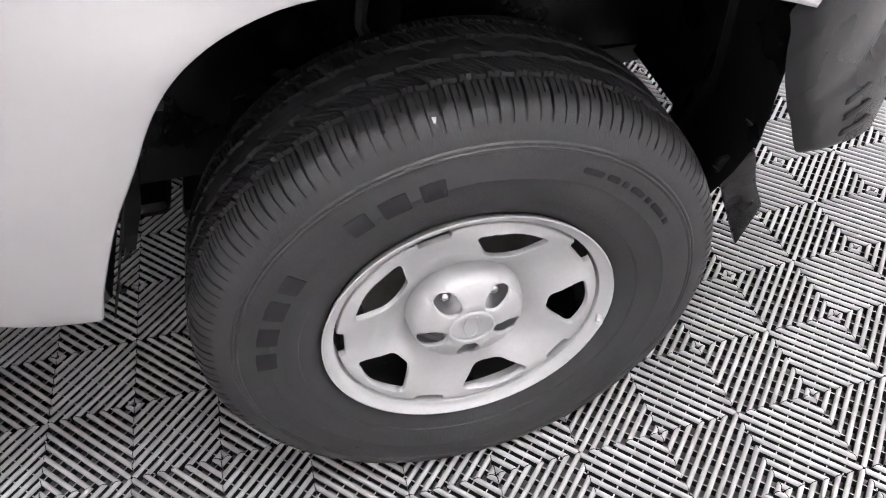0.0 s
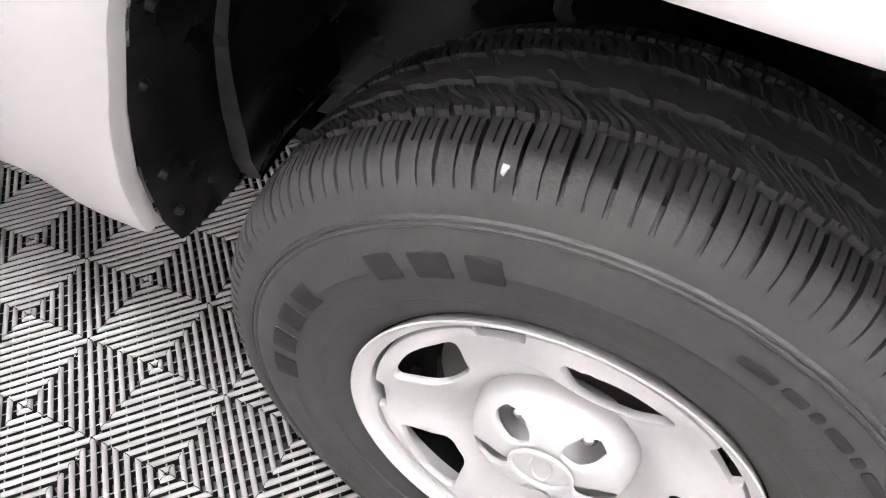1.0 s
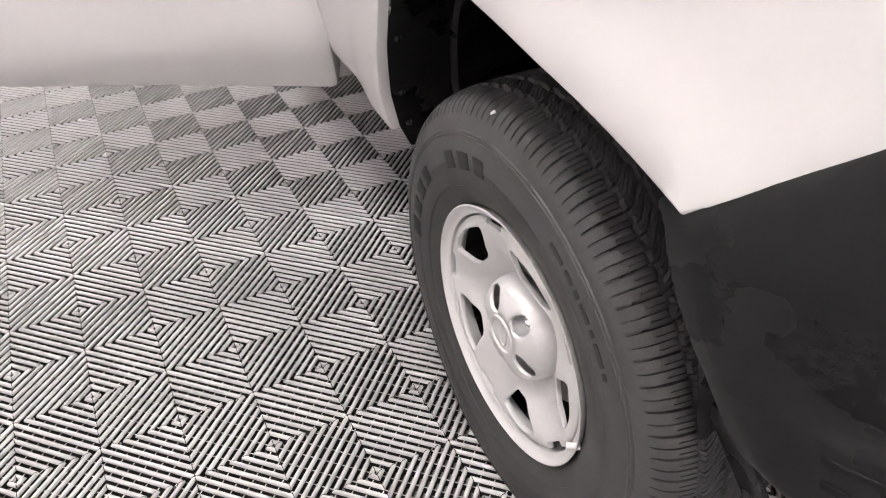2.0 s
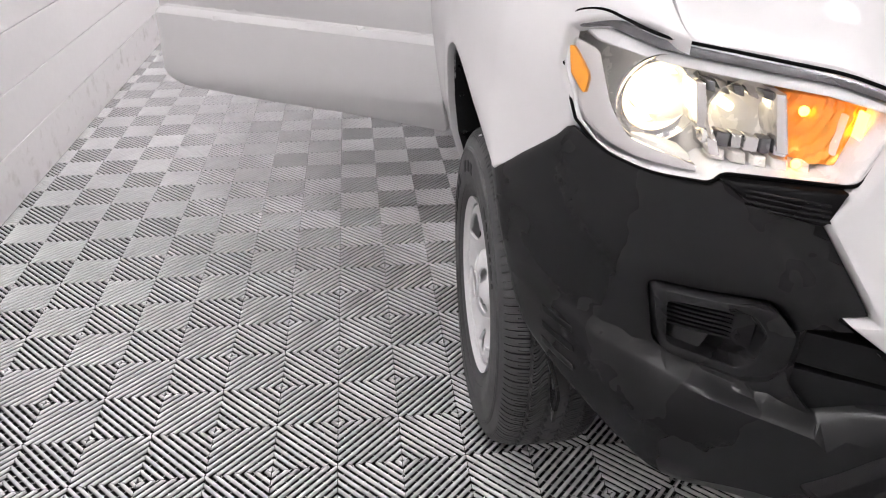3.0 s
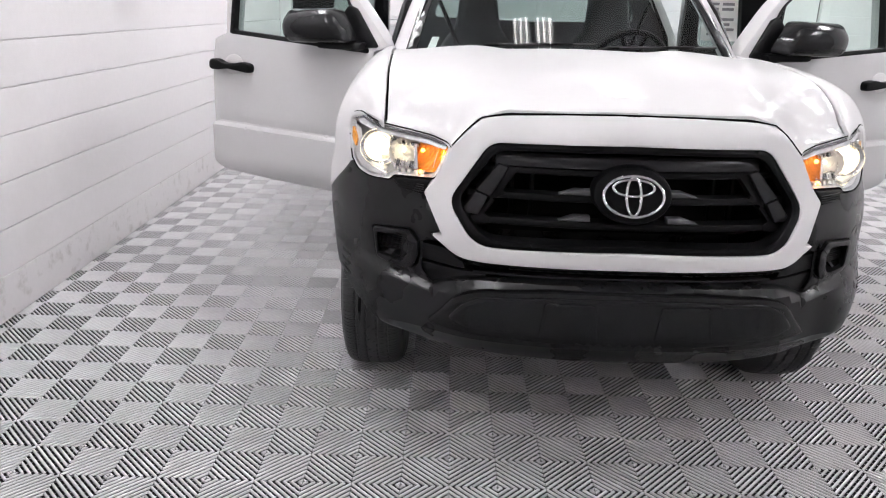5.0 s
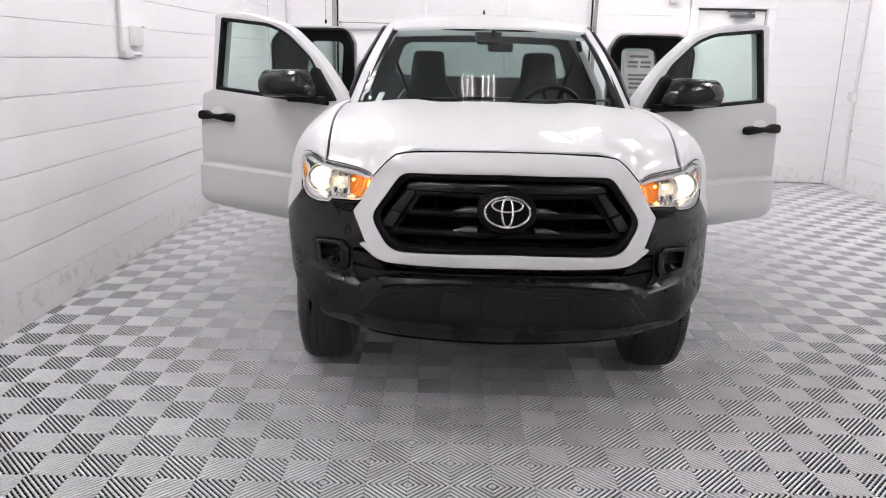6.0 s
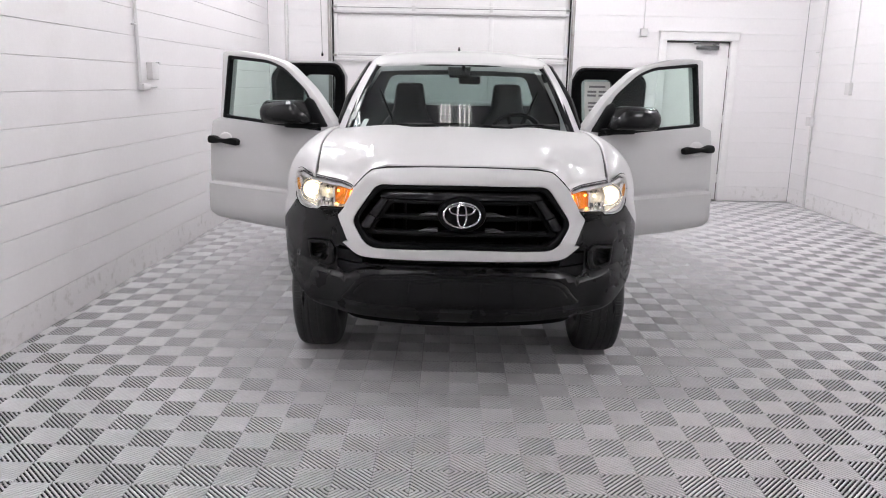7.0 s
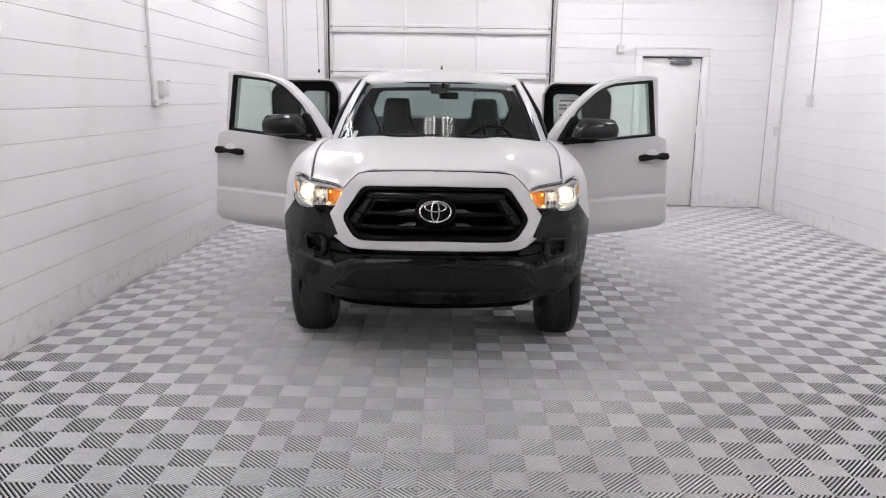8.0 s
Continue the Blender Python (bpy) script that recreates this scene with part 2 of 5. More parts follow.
def sheet(outline, surface, holes=(), step=0.04, thick=0.02, rnd=0.004, creases=(), back=False):
    """A panel: the outline, with holes, laid on surface(u, v, depth), with rounded edges and a thickness. Returns vertices and faces."""
    loops = [dense(fillet(o), step) for o in (outline, *holes)]
    lo = np.min(loops[0], 0)
    hi = np.max(loops[0], 0)
    gx, gy = np.meshgrid(np.arange(lo[0] + step / 2, hi[0], step), np.arange(lo[1] + step / 2, hi[1], step * 0.87))
    gx[1::2] += step / 2
    grid = np.column_stack((gx.ravel(), gy.ravel()))
    rings = []
    for loop in loops:
        a = np.array(loop)
        t = np.roll(a, -1, 0) - np.roll(a, 1, 0)
        nrm = np.column_stack((-t[:, 1], t[:, 0])) / np.maximum(np.linalg.norm(t, axis=1), 1e-9)[:, None]
        for k in (0.3, 1.0):
            rings += [a + nrm * rnd * k, a - nrm * rnd * k]
    for line in creases:
        a = np.array(line)
        seg = np.vstack([np.linspace(p, q, max(2, int(np.hypot(*(q - p)) / (step * 0.6)))) for p, q in zip(a, a[1:])])
        t = np.gradient(seg, axis=0)
        nrm = np.column_stack((-t[:, 1], t[:, 0])) / np.maximum(np.linalg.norm(t, axis=1), 1e-9)[:, None]
        rings += [seg + nrm * 0.004, seg - nrm * 0.004]

    def keep(pts, gap):
        pts = pts[inside(pts, loops[0])]
        for h in loops[1:]:
            pts = pts[~inside(pts, h)]
        return pts[edge_distance(pts, loops) > gap]

    grid = keep(grid, max(step * 0.45, rnd * 1.1))
    extra = keep(np.vstack(rings), rnd * 0.25) if rnd > 0 or len(creases) else np.zeros((0, 2))
    if len(extra) and len(grid):
        far = np.array([np.min(np.abs(extra - g).sum(1)) for g in grid]) > step * 0.35
        grid = grid[far]
    coords, edges = [], []
    for loop in loops:
        s = len(coords)
        coords += [Vector(p) for p in loop]
        edges += [(s + i, s + (i + 1) % len(loop)) for i in range(len(loop))]
    coords += [Vector(p) for p in np.vstack((extra, grid))]
    vs, es, fs, _, _, _ = geometry.delaunay_2d_cdt(coords, edges, [], 0, 1e-6)
    flat = np.array([tuple(v) for v in vs])
    mids = np.array([flat[list(f)].mean(0) for f in fs])
    ok = inside(mids, loops[0])
    for h in loops[1:]:
        ok &= ~inside(mids, h)
    fs = [tuple(f) for f, good in zip(fs, ok) if good]
    d = edge_distance(flat, loops)
    r = np.clip((rnd - d) / rnd, 0, 1) if rnd > 0 else np.zeros(len(flat))
    depth = rnd * (1 - np.sqrt(np.maximum(0, 1 - r * r)))
    verts = [tuple(surface(float(p[0]), float(p[1]), float(k))) for p, k in zip(flat, depth)]
    count = {}
    for f in fs:
        for a, b in zip(f, f[1:] + f[:1]):
            key = (min(a, b), max(a, b))
            count[key] = (a, b) if key not in count else None
    rim = [e for e in count.values() if e]
    low = {}
    for e in rim:
        for v in e:
            if v not in low:
                low[v] = len(verts)
                verts.append(tuple(surface(float(flat[v][0]), float(flat[v][1]), thick)))
    faces = list(fs) + [(b, a, low[a], low[b]) for a, b in rim]
    if back:
        s = len(verts)
        used = {}
        for f in fs:
            new_f = []
            for v in reversed(f):
                if v in low:
                    new_f.append(low[v])
                else:
                    if v not in used:
                        used[v] = len(verts)
                        verts.append(tuple(surface(float(flat[v][0]), float(flat[v][1]), thick)))
                    new_f.append(used[v])
            faces.append(tuple(new_f))
    return verts, faces


def tube(path, r, n=10):
    """A round bar along a path of points. Returns vertices and faces."""
    pts = [Vector(p) for p in path]
    verts, faces = [], []
    side = None
    for i, p in enumerate(pts):
        t = (pts[min(i + 1, len(pts) - 1)] - pts[max(i - 1, 0)]).normalized()
        if side is None:
            side = t.orthogonal().normalized()
        side = (side - t * side.dot(t)).normalized()
        up = t.cross(side)
        rr = r[i] if isinstance(r, (list, tuple)) else r
        verts += [tuple(p + (side * math.cos(2 * math.pi * k / n) + up * math.sin(2 * math.pi * k / n)) * rr) for k in range(n)]
    for i in range(len(pts) - 1):
        for k in range(n):
            faces.append((i * n + k, i * n + (k + 1) % n, (i + 1) * n + (k + 1) % n, (i + 1) * n + k))
    faces.append(tuple(range(n))[::-1])
    faces.append(tuple(range(len(verts) - n, len(verts))))
    return verts, faces


def ellipse(cx, cz, a, b, n=40, start=0.0):
    return [(cx + a * math.cos(start + 2 * math.pi * k / n), cz + b * math.sin(start + 2 * math.pi * k / n)) for k in range(n)]


def lerp(x, xs, ys):
    return float(np.interp(x, xs, ys))


def curve(xs, ys):
    """A smooth line through the given points that never overshoots them, flat beyond its ends."""
    h = [b - a for a, b in zip(xs, xs[1:])]
    d = [(b - a) / w for a, b, w in zip(ys, ys[1:], h)]
    m = [d[0]] + [0.0 if a * b <= 0 else 2 * a * b / (a + b) for a, b in zip(d, d[1:])] + [d[-1]]

    def at(x):
        if x <= xs[0]:
            return ys[0]
        if x >= xs[-1]:
            return ys[-1]
        i = 0
        while x > xs[i + 1]:
            i += 1
        t = (x - xs[i]) / h[i]
        a, b = 1 - t, t
        return ys[i] * a * a * (1 + 2 * t) + m[i] * h[i] * t * a * a + ys[i + 1] * b * b * (3 - 2 * t) - m[i + 1] * h[i] * b * b * a
    return at


def ease(x, a, b):
    t = min(1, max(0, (x - a) / (b - a)))
    return t * t * (3 - 2 * t)

# ---------------------------------------------------------------- the room
LEFT, RIGHT, BACK, FRONT, TOP = -2.5, 4.6, 6.0, -7.6, 4.4
COURSE = 0.2015
CELL = 0.15
GRID_X, GRID_Y = -0.953, -0.783
GD = (-1.66, 1.50, 3.05)
PD = (2.71, 3.68, 2.21)
LAMP_Z = 3.75


def wall(name, length, height, openings, place, label, course_name="block_course", deep=0.012):
    """A block wall in its own plane: x along it, y out of its face, courses as pieces with recessed joints between them."""
    bm = bmesh.new()
    x = 0.0
    for a, b, lo, hi in sorted(openings):
        put_box(bm, (x, deep, 0), (a, 0.25, height))
        put_box(bm, (a, deep, hi), (b, 0.25, height))
        x = b
    put_box(bm, (x, deep, 0), (length, 0.25, height))
    core = part(name, bm, WALL)
    core.matrix_world = place
    tagged(core, label, "wall", kind="structure")
    rows = math.ceil(height / COURSE)
    share = {}
    for k in range(rows):
        z0, z1 = k * COURSE, min(height, (k + 1) * COURSE)
        spans, x = [], 0.0
        for a, b, lo, hi in sorted(openings):
            if z0 < hi - 0.02 and z1 > lo + 0.02:
                spans.append((x, a))
                x = b
        spans.append((x, length))
        for a, b in spans:
            if b - a < 0.02:
                continue
            key = (round(a, 3), round(b, 3), round(z1 - z0, 3), k == 0)
            if key not in share:
                bm = box((a + 0.001, 0, 0.0018), (b - 0.001, 0.014, z1 - z0 - 0.0018), 0.003)
                mesh = bpy.data.meshes.new(course_name)
                bm.to_mesh(mesh)
                bm.free()
                mesh.materials.append(SCUFF if k == 0 else WALL)
                share[key] = mesh
            piece = link(course_name, share[key], core)
            piece.location = (0, 0, z0)
    return core


wall("wall_left", BACK - FRONT, TOP, [], Matrix.Translation((LEFT, FRONT, 0)) @ pose(0, 0, 0, 0, 0, 90), "white painted concrete block wall scuffed along its foot")
wall("wall_right", BACK - FRONT, TOP, [], Matrix.Translation((RIGHT, BACK, 0)) @ pose(0, 0, 0, 0, 0, -90), "white painted concrete block wall with surface conduits", deep=0.005)
wall("wall_back", RIGHT - LEFT, TOP, [(GD[0] - LEFT, GD[1] - LEFT, 0, GD[2]), (PD[0] - LEFT, PD[1] - LEFT, 0, PD[2])], Matrix.Translation((LEFT, BACK, 0)), "white painted concrete block wall with two doors", deep=0.005)
wall("wall_front", RIGHT - LEFT, TOP, [], Matrix.Translation((RIGHT, FRONT, 0)) @ pose(0, 0, 0, 0, 0, 180), "white painted concrete block wall")
tagged(part("ceiling", box((LEFT - 0.2, FRONT - 0.2, TOP), (RIGHT + 0.2, BACK + 0.2, TOP + 0.2), 0), CEIL), "white ceiling with hung lamps", "ceiling", kind="structure")
floor = tagged(part("floor", box((LEFT - 0.2, FRONT - 0.2, -0.2), (RIGHT + 0.2, BACK + 0.3, -0.0245), 0), SUBFLOOR), "ribbed grey plastic tile floor in a checker of crossing ribs", "floor", kind="structure")


def garage_door():
    """A white sectional door in its opening, with stiles, rails, hinges, rollers and tracks."""
    x0, x1, h = GD
    door = thing("garage_door", ((x0 + x1) / 2, BACK, 0), "white sectional overhead garage door with flat panels", "garage door")
    w = (x1 - x0) / 2
    pitch = 0.617
    z = 0.004
    while z < h:
        lo, hi = max(z, 0), min(z + pitch, h)
        panel = part("panel", box((-w + 0.02, 0.07, lo + 0.003), (w - 0.02, 0.115, hi - 0.003), 0.004), DOORWHITE, door)
        part("strut", box((-w + 0.03, 0.018, hi - 0.075), (w - 0.03, 0.054, hi - 0.048), 0.003), GALV, panel, "steel stiffening strut")
        part("seam", box((-w + 0.02, 0.05, hi - 0.003), (w - 0.02, 0.11, hi + 0.003), 0), JOINT, panel, "dark seam between panels")
        for zz in (lo + 0.003, hi - 0.045):
            part("rail", box((-w + 0.03, 0.052, zz), (w - 0.03, 0.072, zz + 0.042), 0.004), DOORWHITE, panel)
        for xs in (-w + 0.02, -0.523, 0.503, w - 0.075):
            part("stile", box((xs, 0.055, lo + 0.045), (xs + 0.055, 0.072, hi - 0.045), 0.004), DOORWHITE, panel)
        for xs in (-w + 0.045, -0.50, 0.53, w - 0.045):
            part("hinge", box((xs - 0.025, 0.040, hi - 0.04), (xs + 0.025, 0.054, hi + 0.03), 0.004), GALV, panel, "galvanised steel hinge")
        for sx in (-1, 1):
            bm = rod(bmesh.new(), (sx * (w - 0.06), 0.03, hi), (sx * (w + 0.01), 0.03, hi), 0.012)
            rod(bm, (sx * (w - 0.002), 0.03, hi), (sx * (w + 0.022), 0.03, hi), 0.024)
            part("roller", bm, IRON, panel, "steel track roller")
        z += pitch
    for sx in (-1, 1):
        bm = put_box(bmesh.new(), (sx * (w + 0.004), -0.03, 0), (sx * (w + 0.010), 0.05, h + 0.6), 0.001)
        put_box(bm, (sx * (w + 0.006), -0.03, 0), (sx * (w + 0.045), -0.024, h + 0.6), 0.001)
        part("track", bm, IRON, door, "steel roller track")
        part("weather_strip", box((sx * (w - 0.02), 0.04, 0), (sx * (w + 0.003), 0.075, h), 0.002), BLACK, door, "black rubber weather strip")
    return door


garage_door()


def steel_door():
    x0, x1, h = PD
    d = thing("door_1", ((x0 + x1) / 2, BACK, 0), "white steel door with an overhead closer", "door", kind="structure")
    w = (x1 - x0) / 2
    bm = bmesh.new()
    for sx in (-1, 1):
        put_box(bm, (sx * (w - 0.06), -0.034, 0), (sx * (w + 0.035), 0.12, h), 0.004)
    put_box(bm, (-w - 0.035, -0.036, h - 0.09), (w + 0.035, 0.121, h + 0.02), 0.004)
    put_box(bm, (-w - 0.05, -0.05, h + 0.02), (w + 0.05, 0.05, h + 0.032), 0.003)
    part("door_frame", bm, DOORWHITE, d)
    part("door_stop", box((-w + 0.06, 0.03, h - 0.115), (w - 0.06, 0.05, h - 0.09), 0.002), JOINT, d, "dark gap over the door leaf")
    leaf = part("leaf", box((-w + 0.063, 0.035, 0.012), (w - 0.066, 0.08, h - 0.1), 0.004), DOORWHITE, d)
    part("jamb_gap", box((w - 0.068, 0.028, 0.012), (w - 0.060, 0.05, h - 0.1), 0.001), JOINT, d)
    part("threshold", box((-w + 0.06, -0.01, 0.0), (w - 0.06, 0.09, 0.012), 0.002), IRON, d)
    bm = put_box(bmesh.new(), (-0.02, -0.035, h - 0.20), (0.27, 0.03, h - 0.15), 0.008)
    part("closer_body", bm, LAMPGREY, leaf, "grey door closer")
    bm = put_box(bmesh.new(), (-0.07, -0.04, h - 0.135), (0.26, -0.02, h - 0.115), 0.003)
    put_box(bm, (0.19, -0.05, h - 0.17), (0.215, -0.03, h - 0.12), 0.003)
    part("closer_arm", bm, LAMPGREY, leaf)
    for z in (0.25, 1.05, 1.8):
        part("hinge", rod(bmesh.new(), (w - 0.064, 0.026, z), (w - 0.064, 0.026, z + 0.11), 0.009), GALV, leaf)
    return d


steel_door()


def conduit_run(name, points, r, mat, label, boxes=(), straps=()):
    c = thing(name, points[0], label, "conduit")
    o = Vector(points[0])
    part("pipe", tube([Vector(p) - o for p in points], r), mat, c)
    for lo, hi in boxes:
        part("junction_box", box(Vector(lo) - o, Vector(hi) - o, 0.006), mat, c)
    for at, along in straps:
        a, d = Vector(at) - o, Vector(along)
        part("strap", box(a - d - Vector((0.018, 0.018, 0.006)), a + d + Vector((0.018, 0.018, 0.006)), 0.004), mat, c)
    return c


L = LEFT
conduit_run("wall_conduit", [(L + 0.02, 1.60, TOP), (L + 0.02, 1.66, 1.45), (L + 0.035, 1.70, 1.435), (L + 0.035, 1.93, 1.435)], 0.014, GALV, "white painted conduit ending in an outlet box on the block wall", boxes=[((L, 1.84, 1.49), (L + 0.05, 1.98, 1.625)), ((L, 1.66, 1.41), (L + 0.05, 1.79, 1.46))], straps=[((L + 0.01, 1.63, 1.90), (0.004, 0.012, 0)), ((L + 0.01, 2.06, 1.625), (0.004, 0.0, 0))])
R = RIGHT
conduit_run("wall_conduit", [(R - 0.018, 5.46, TOP), (R - 0.018, 5.52, 1.15), (R - 0.018, 5.50, 0.55), (R - 0.018, 5.46, 0.0)], 0.016, GALV, "white painted conduit running down to the floor", boxes=[((R - 0.06, 5.49, 1.06), (R, 5.60, 1.17))], straps=[((R - 0.012, 5.575, 1.98), (0.004, 0.014, 0)), ((R - 0.012, 5.50, 0.72), (0.004, 0.014, 0)), ((R - 0.012, 5.51, 0.9), (0.004, 0.014, 0))])
conduit_run("wall_conduit", [(R - 0.012, 4.73, TOP), (R - 0.012, 4.70, 1.55)], 0.007, GALV, "thin white cable conduit down to a small switch box", boxes=[((R - 0.05, 4.66, 1.46), (R, 4.75, 1.60))])
conduit_run("wall_conduit", [(-2.25, BACK - 0.03, TOP), (-2.25, BACK - 0.03, 0.2)], 0.026, GALV, "white painted pipe standing in the wall corner")
conduit_run("wall_conduit", [(2.456, BACK - 0.012, TOP), (2.456, BACK - 0.012, 2.25)], 0.006, GALV, "thin cable run down to a small sensor box", boxes=[((2.41, BACK - 0.06, 2.16), (2.50, BACK, 2.26))])
cord = thing("pull_cord", (-1.78, BACK - 0.05, 1.85), "thin dark pull cord with a knob beside the garage door", "cord")
part("cord", tube([(0.0, 0, 0.03), (-0.015, 0, 0.9), (-0.05, 0, 2.5)], 0.004, 6), IRON, cord)
part("knob", tube([(0, 0, -0.02), (0, 0, 0.0), (0, 0, 0.03)], [0.008, 0.016, 0.010], 10), BLACK, cord)


def high_bay(tube_mat):
    """A hung lamp with two reflector troughs of three tubes each."""
    lamp = thing("ceiling_lamp", (0, 0, 0), "white hung high-bay lamp with six lit tubes", "lamp", "hung lamps")
    part("spine", box((-0.06, -0.62, 0.03), (0.06, 0.62, 0.09), 0.006), HOUSING, lamp)
    for sx in (-1, 1):
        bm = bmesh.new()
        put_box(bm, (sx * 0.03, -0.61, 0.02), (sx * 0.235, 0.61, 0.03), 0.002)
        for x in (0.03, 0.235):
            put_box(bm, (sx * x - 0.002, -0.61, -0.03), (sx * x + 0.002, 0.61, 0.02), 0)
        trough = part("reflector", bm, HOUSING, lamp)
        for k in range(3):
            x = sx * (0.068 + k * 0.065)
            part("tube", rod(bmesh.new(), (x, -0.6, -0.005), (x, 0.6, -0.005), 0.013, 8), tube_mat, trough, "lit fluorescent tube")
        part("end_cap", box((sx * 0.032, 0.605, -0.028), (sx * 0.233, 0.618, 0.02), 0.002), HOUSING, trough)
        part("end_cap", box((sx * 0.032, -0.618, -0.028), (sx * 0.233, -0.605, 0.02), 0.002), HOUSING, trough)
    for y in (-0.45, 0.45):
        part("hanger", rod(bmesh.new(), (0, y, 0.085), (0, y, TOP - LAMP_Z), 0.004, 6), IRON, lamp)
    return lamp


bright, dimmed = high_bay(TUBE), high_bay(DIMMED_TUBE)
rows = [(x, y) for x in (-1.8, 3.3) for y in (-3.5, -0.7, 1.9, 4.3)] + [(1.2, 4.4)]
# the pair at y -6.2 is unseen, added to brighten the door fronts
middle = [(-0.05, 0.76), (-0.05, -3.6), (-1.8, -6.2), (3.3, -6.2)]
for lamp, places in ((bright, rows), (dimmed, middle)):
    for x, y in places[1:]:
        copy_thing(lamp, pose(x, y, LAMP_Z))
    lamp.location = (*places[0], LAMP_Z)

# ---------------------------------------------------------------- the pickup truck
# Its own frame: x across from its middle line, y from the front axle to the rear, z up.
TRUCK_X = -0.012
truck = thing("pickup_truck", (TRUCK_X, 0, 0), "white pickup truck with dark grey bumper and open doors", "truck")
AXLE_Z, WHEEL_X, REAR_Y = 0.357, 0.79, 3.23


nose_line = curve([0, 0.15, 0.3, 0.45, 0.54, 0.65, 0.75, 0.85, 0.90, 0.935], [-0.88, -0.875, -0.857, -0.82, -0.775, -0.705, -0.625, -0.5, -0.415, -0.335])


def nose(x, z):
    """How far forward the front of the truck stands at a place across and a height."""
    y = nose_line(abs(x))
    return y + max(0, z - 0.78) * 0.37 + max(0, 0.46 - z) * 0.8


def front(off=0.0, sx=1):
    return lambda u, v, d: (sx * u, nose(u, v) + off + d, v)


GRILLE = mirrored([(0, 1.040), (0.402, 1.034, 0.035), (0.520, 0.862, 0.04), (0.437, 0.745, 0.05), (0.30, 0.746), (0, 0.753)])
SURROUND = mirrored([(0, 1.126), (0.19, 1.123), (0.36, 1.114, 0.03), (0.432, 1.10, 0.05), (0.513, 1.010, 0.006), (0.562, 0.913, 0.01), (0.593, 0.876, 0.01), (0.535, 0.763, 0.003), (0.563, 0.756, 0.003), (0.488, 0.704, 0.05), (0.42, 0.698, 0.04), (0, 0.701)])


def surround_face(u, v, d):
    # the surround swells out round the grille and rolls back to the hood
    roll = ease(v, 1.06, 1.13) * 0.03
    w = ease(v, 1.04, 1.11)
    return (u, nose(u, v) - 0.018 + d * (1 - w) + roll, v - d * w - 0.006 * ease(v, 1.09, 1.124))


part("grille_surround", sheet(SURROUND, surround_face, [GRILLE], 0.014, 0.05, 0.005), PAINT, truck, "white painted grille surround")


def scaled(loop, kx, kz, cx=0.0, cz=0.88, dz=0.0):
    return [(cx + (p[0] - cx) * kx, cz + (p[1] - cz) * kz + dz, *p[2:]) for p in loop]


INNER = scaled(GRILLE, 0.945, 0.845, dz=0.003)
grille = part("grille", sheet(scaled(GRILLE, 1.006, 1.01), front(-0.014), [INNER], 0.03, 0.06, 0.010), GRILLEBLACK, truck, "black plastic grille frame")
# near-black backing whose colour holds the shade behind the grille
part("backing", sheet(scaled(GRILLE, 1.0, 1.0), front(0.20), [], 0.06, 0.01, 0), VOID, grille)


def half_width(z):
    return lerp(z, [0.743, 0.862, 1.037], [0.437, 0.505, 0.402]) * 0.945


def grille_bar(z0, z1, x0, x1, off, mat, deep=0.05, rnd=0.004):
    pts = [(x0, z1), (x1, z1), (x1, z0), (x0, z0)]
    return part("bar", sheet(pts, front(off), [], 0.04, deep, rnd), mat, grille)


grille_bar(0.968, 1.008, -0.385, 0.385, 0.020, GLOSSBLACK)
for z0, z1, in ((0.948, 0.966), (0.877, 0.896), (0.806, 0.825)):
    w = half_width((z0 + z1) / 2)
    grille_bar(z0, z1, -w, w, 0.025, GRILLEBLACK)
for sx in (-1, 1):
    for a in ([(0.376, 0.975), (0.345, 0.966), (0.397, 0.882), (0.440, 0.898)], [(0.440, 0.894), (0.403, 0.882), (0.430, 0.830), (0.473, 0.832), (0.477, 0.844)]):
        part("corner_block", sheet([(p[0], p[1], 0.006) for p in a], front(0.006, sx), [], 0.03, 0.05, 0.005), GRILLEGREY, grille, "dark grey corner block")
    for a in ([(0.353, 0.968), (0.309, 0.966), (0.327, 0.946), (0.360, 0.901), (0.350, 0.889), (0.401, 0.869), (0.402, 0.889)], [(0.391, 0.882), (0.383, 0.868), (0.412, 0.832), (0.397, 0.822), (0.397, 0.806), (0.436, 0.800), (0.460, 0.816), (0.429, 0.835)]):
        part("corner_web", sheet([(p[0], p[1], 0.004) for p in a], front(0.022, sx), [], 0.03, 0.05, 0.004), GRILLEBLACK, grille)
    for z0, z1 in ((0.896, 0.911), (0.825, 0.840)):
        part("step", sheet([(0.110, z1), (0.155, z1), (0.200, z0), (0.110, z0)], front(0.030, sx), [], 0.03, 0.03, 0.003), STEPGREY, grille, "grey step on the grille bar")
    for x in (0.27, 0.33):
        part("inner_rib", box((sx * x - 0.006, nose(x, 0.88) + 0.11, 0.80), (sx * x + 0.006, nose(x, 0.88) + 0.13, 0.95), 0.003), GRILLEBLACK, grille)

badge = part("badge", sheet(ellipse(0, 0.910, 0.112, 0.078, 48), front(-0.018), [], 0.02, 0.06, 0.010), GRILLEBLACK, truck, "black oval badge plate")


def ring(cx, cz, a, b, w, off, deep=0.008):
    return sheet(ellipse(cx, cz, a, b), front(off), [ellipse(cx, cz, a - w, b - w * 0.85)], 0.02, deep, 0.003)


part("oval", ring(0, 0.911, 0.089, 0.058, 0.009, -0.030), DARKCHROME, badge, "chrome oval ring")
part("oval", ring(0, 0.911, 0.025, 0.055, 0.009, -0.029), DARKCHROME, badge, "chrome upright oval")
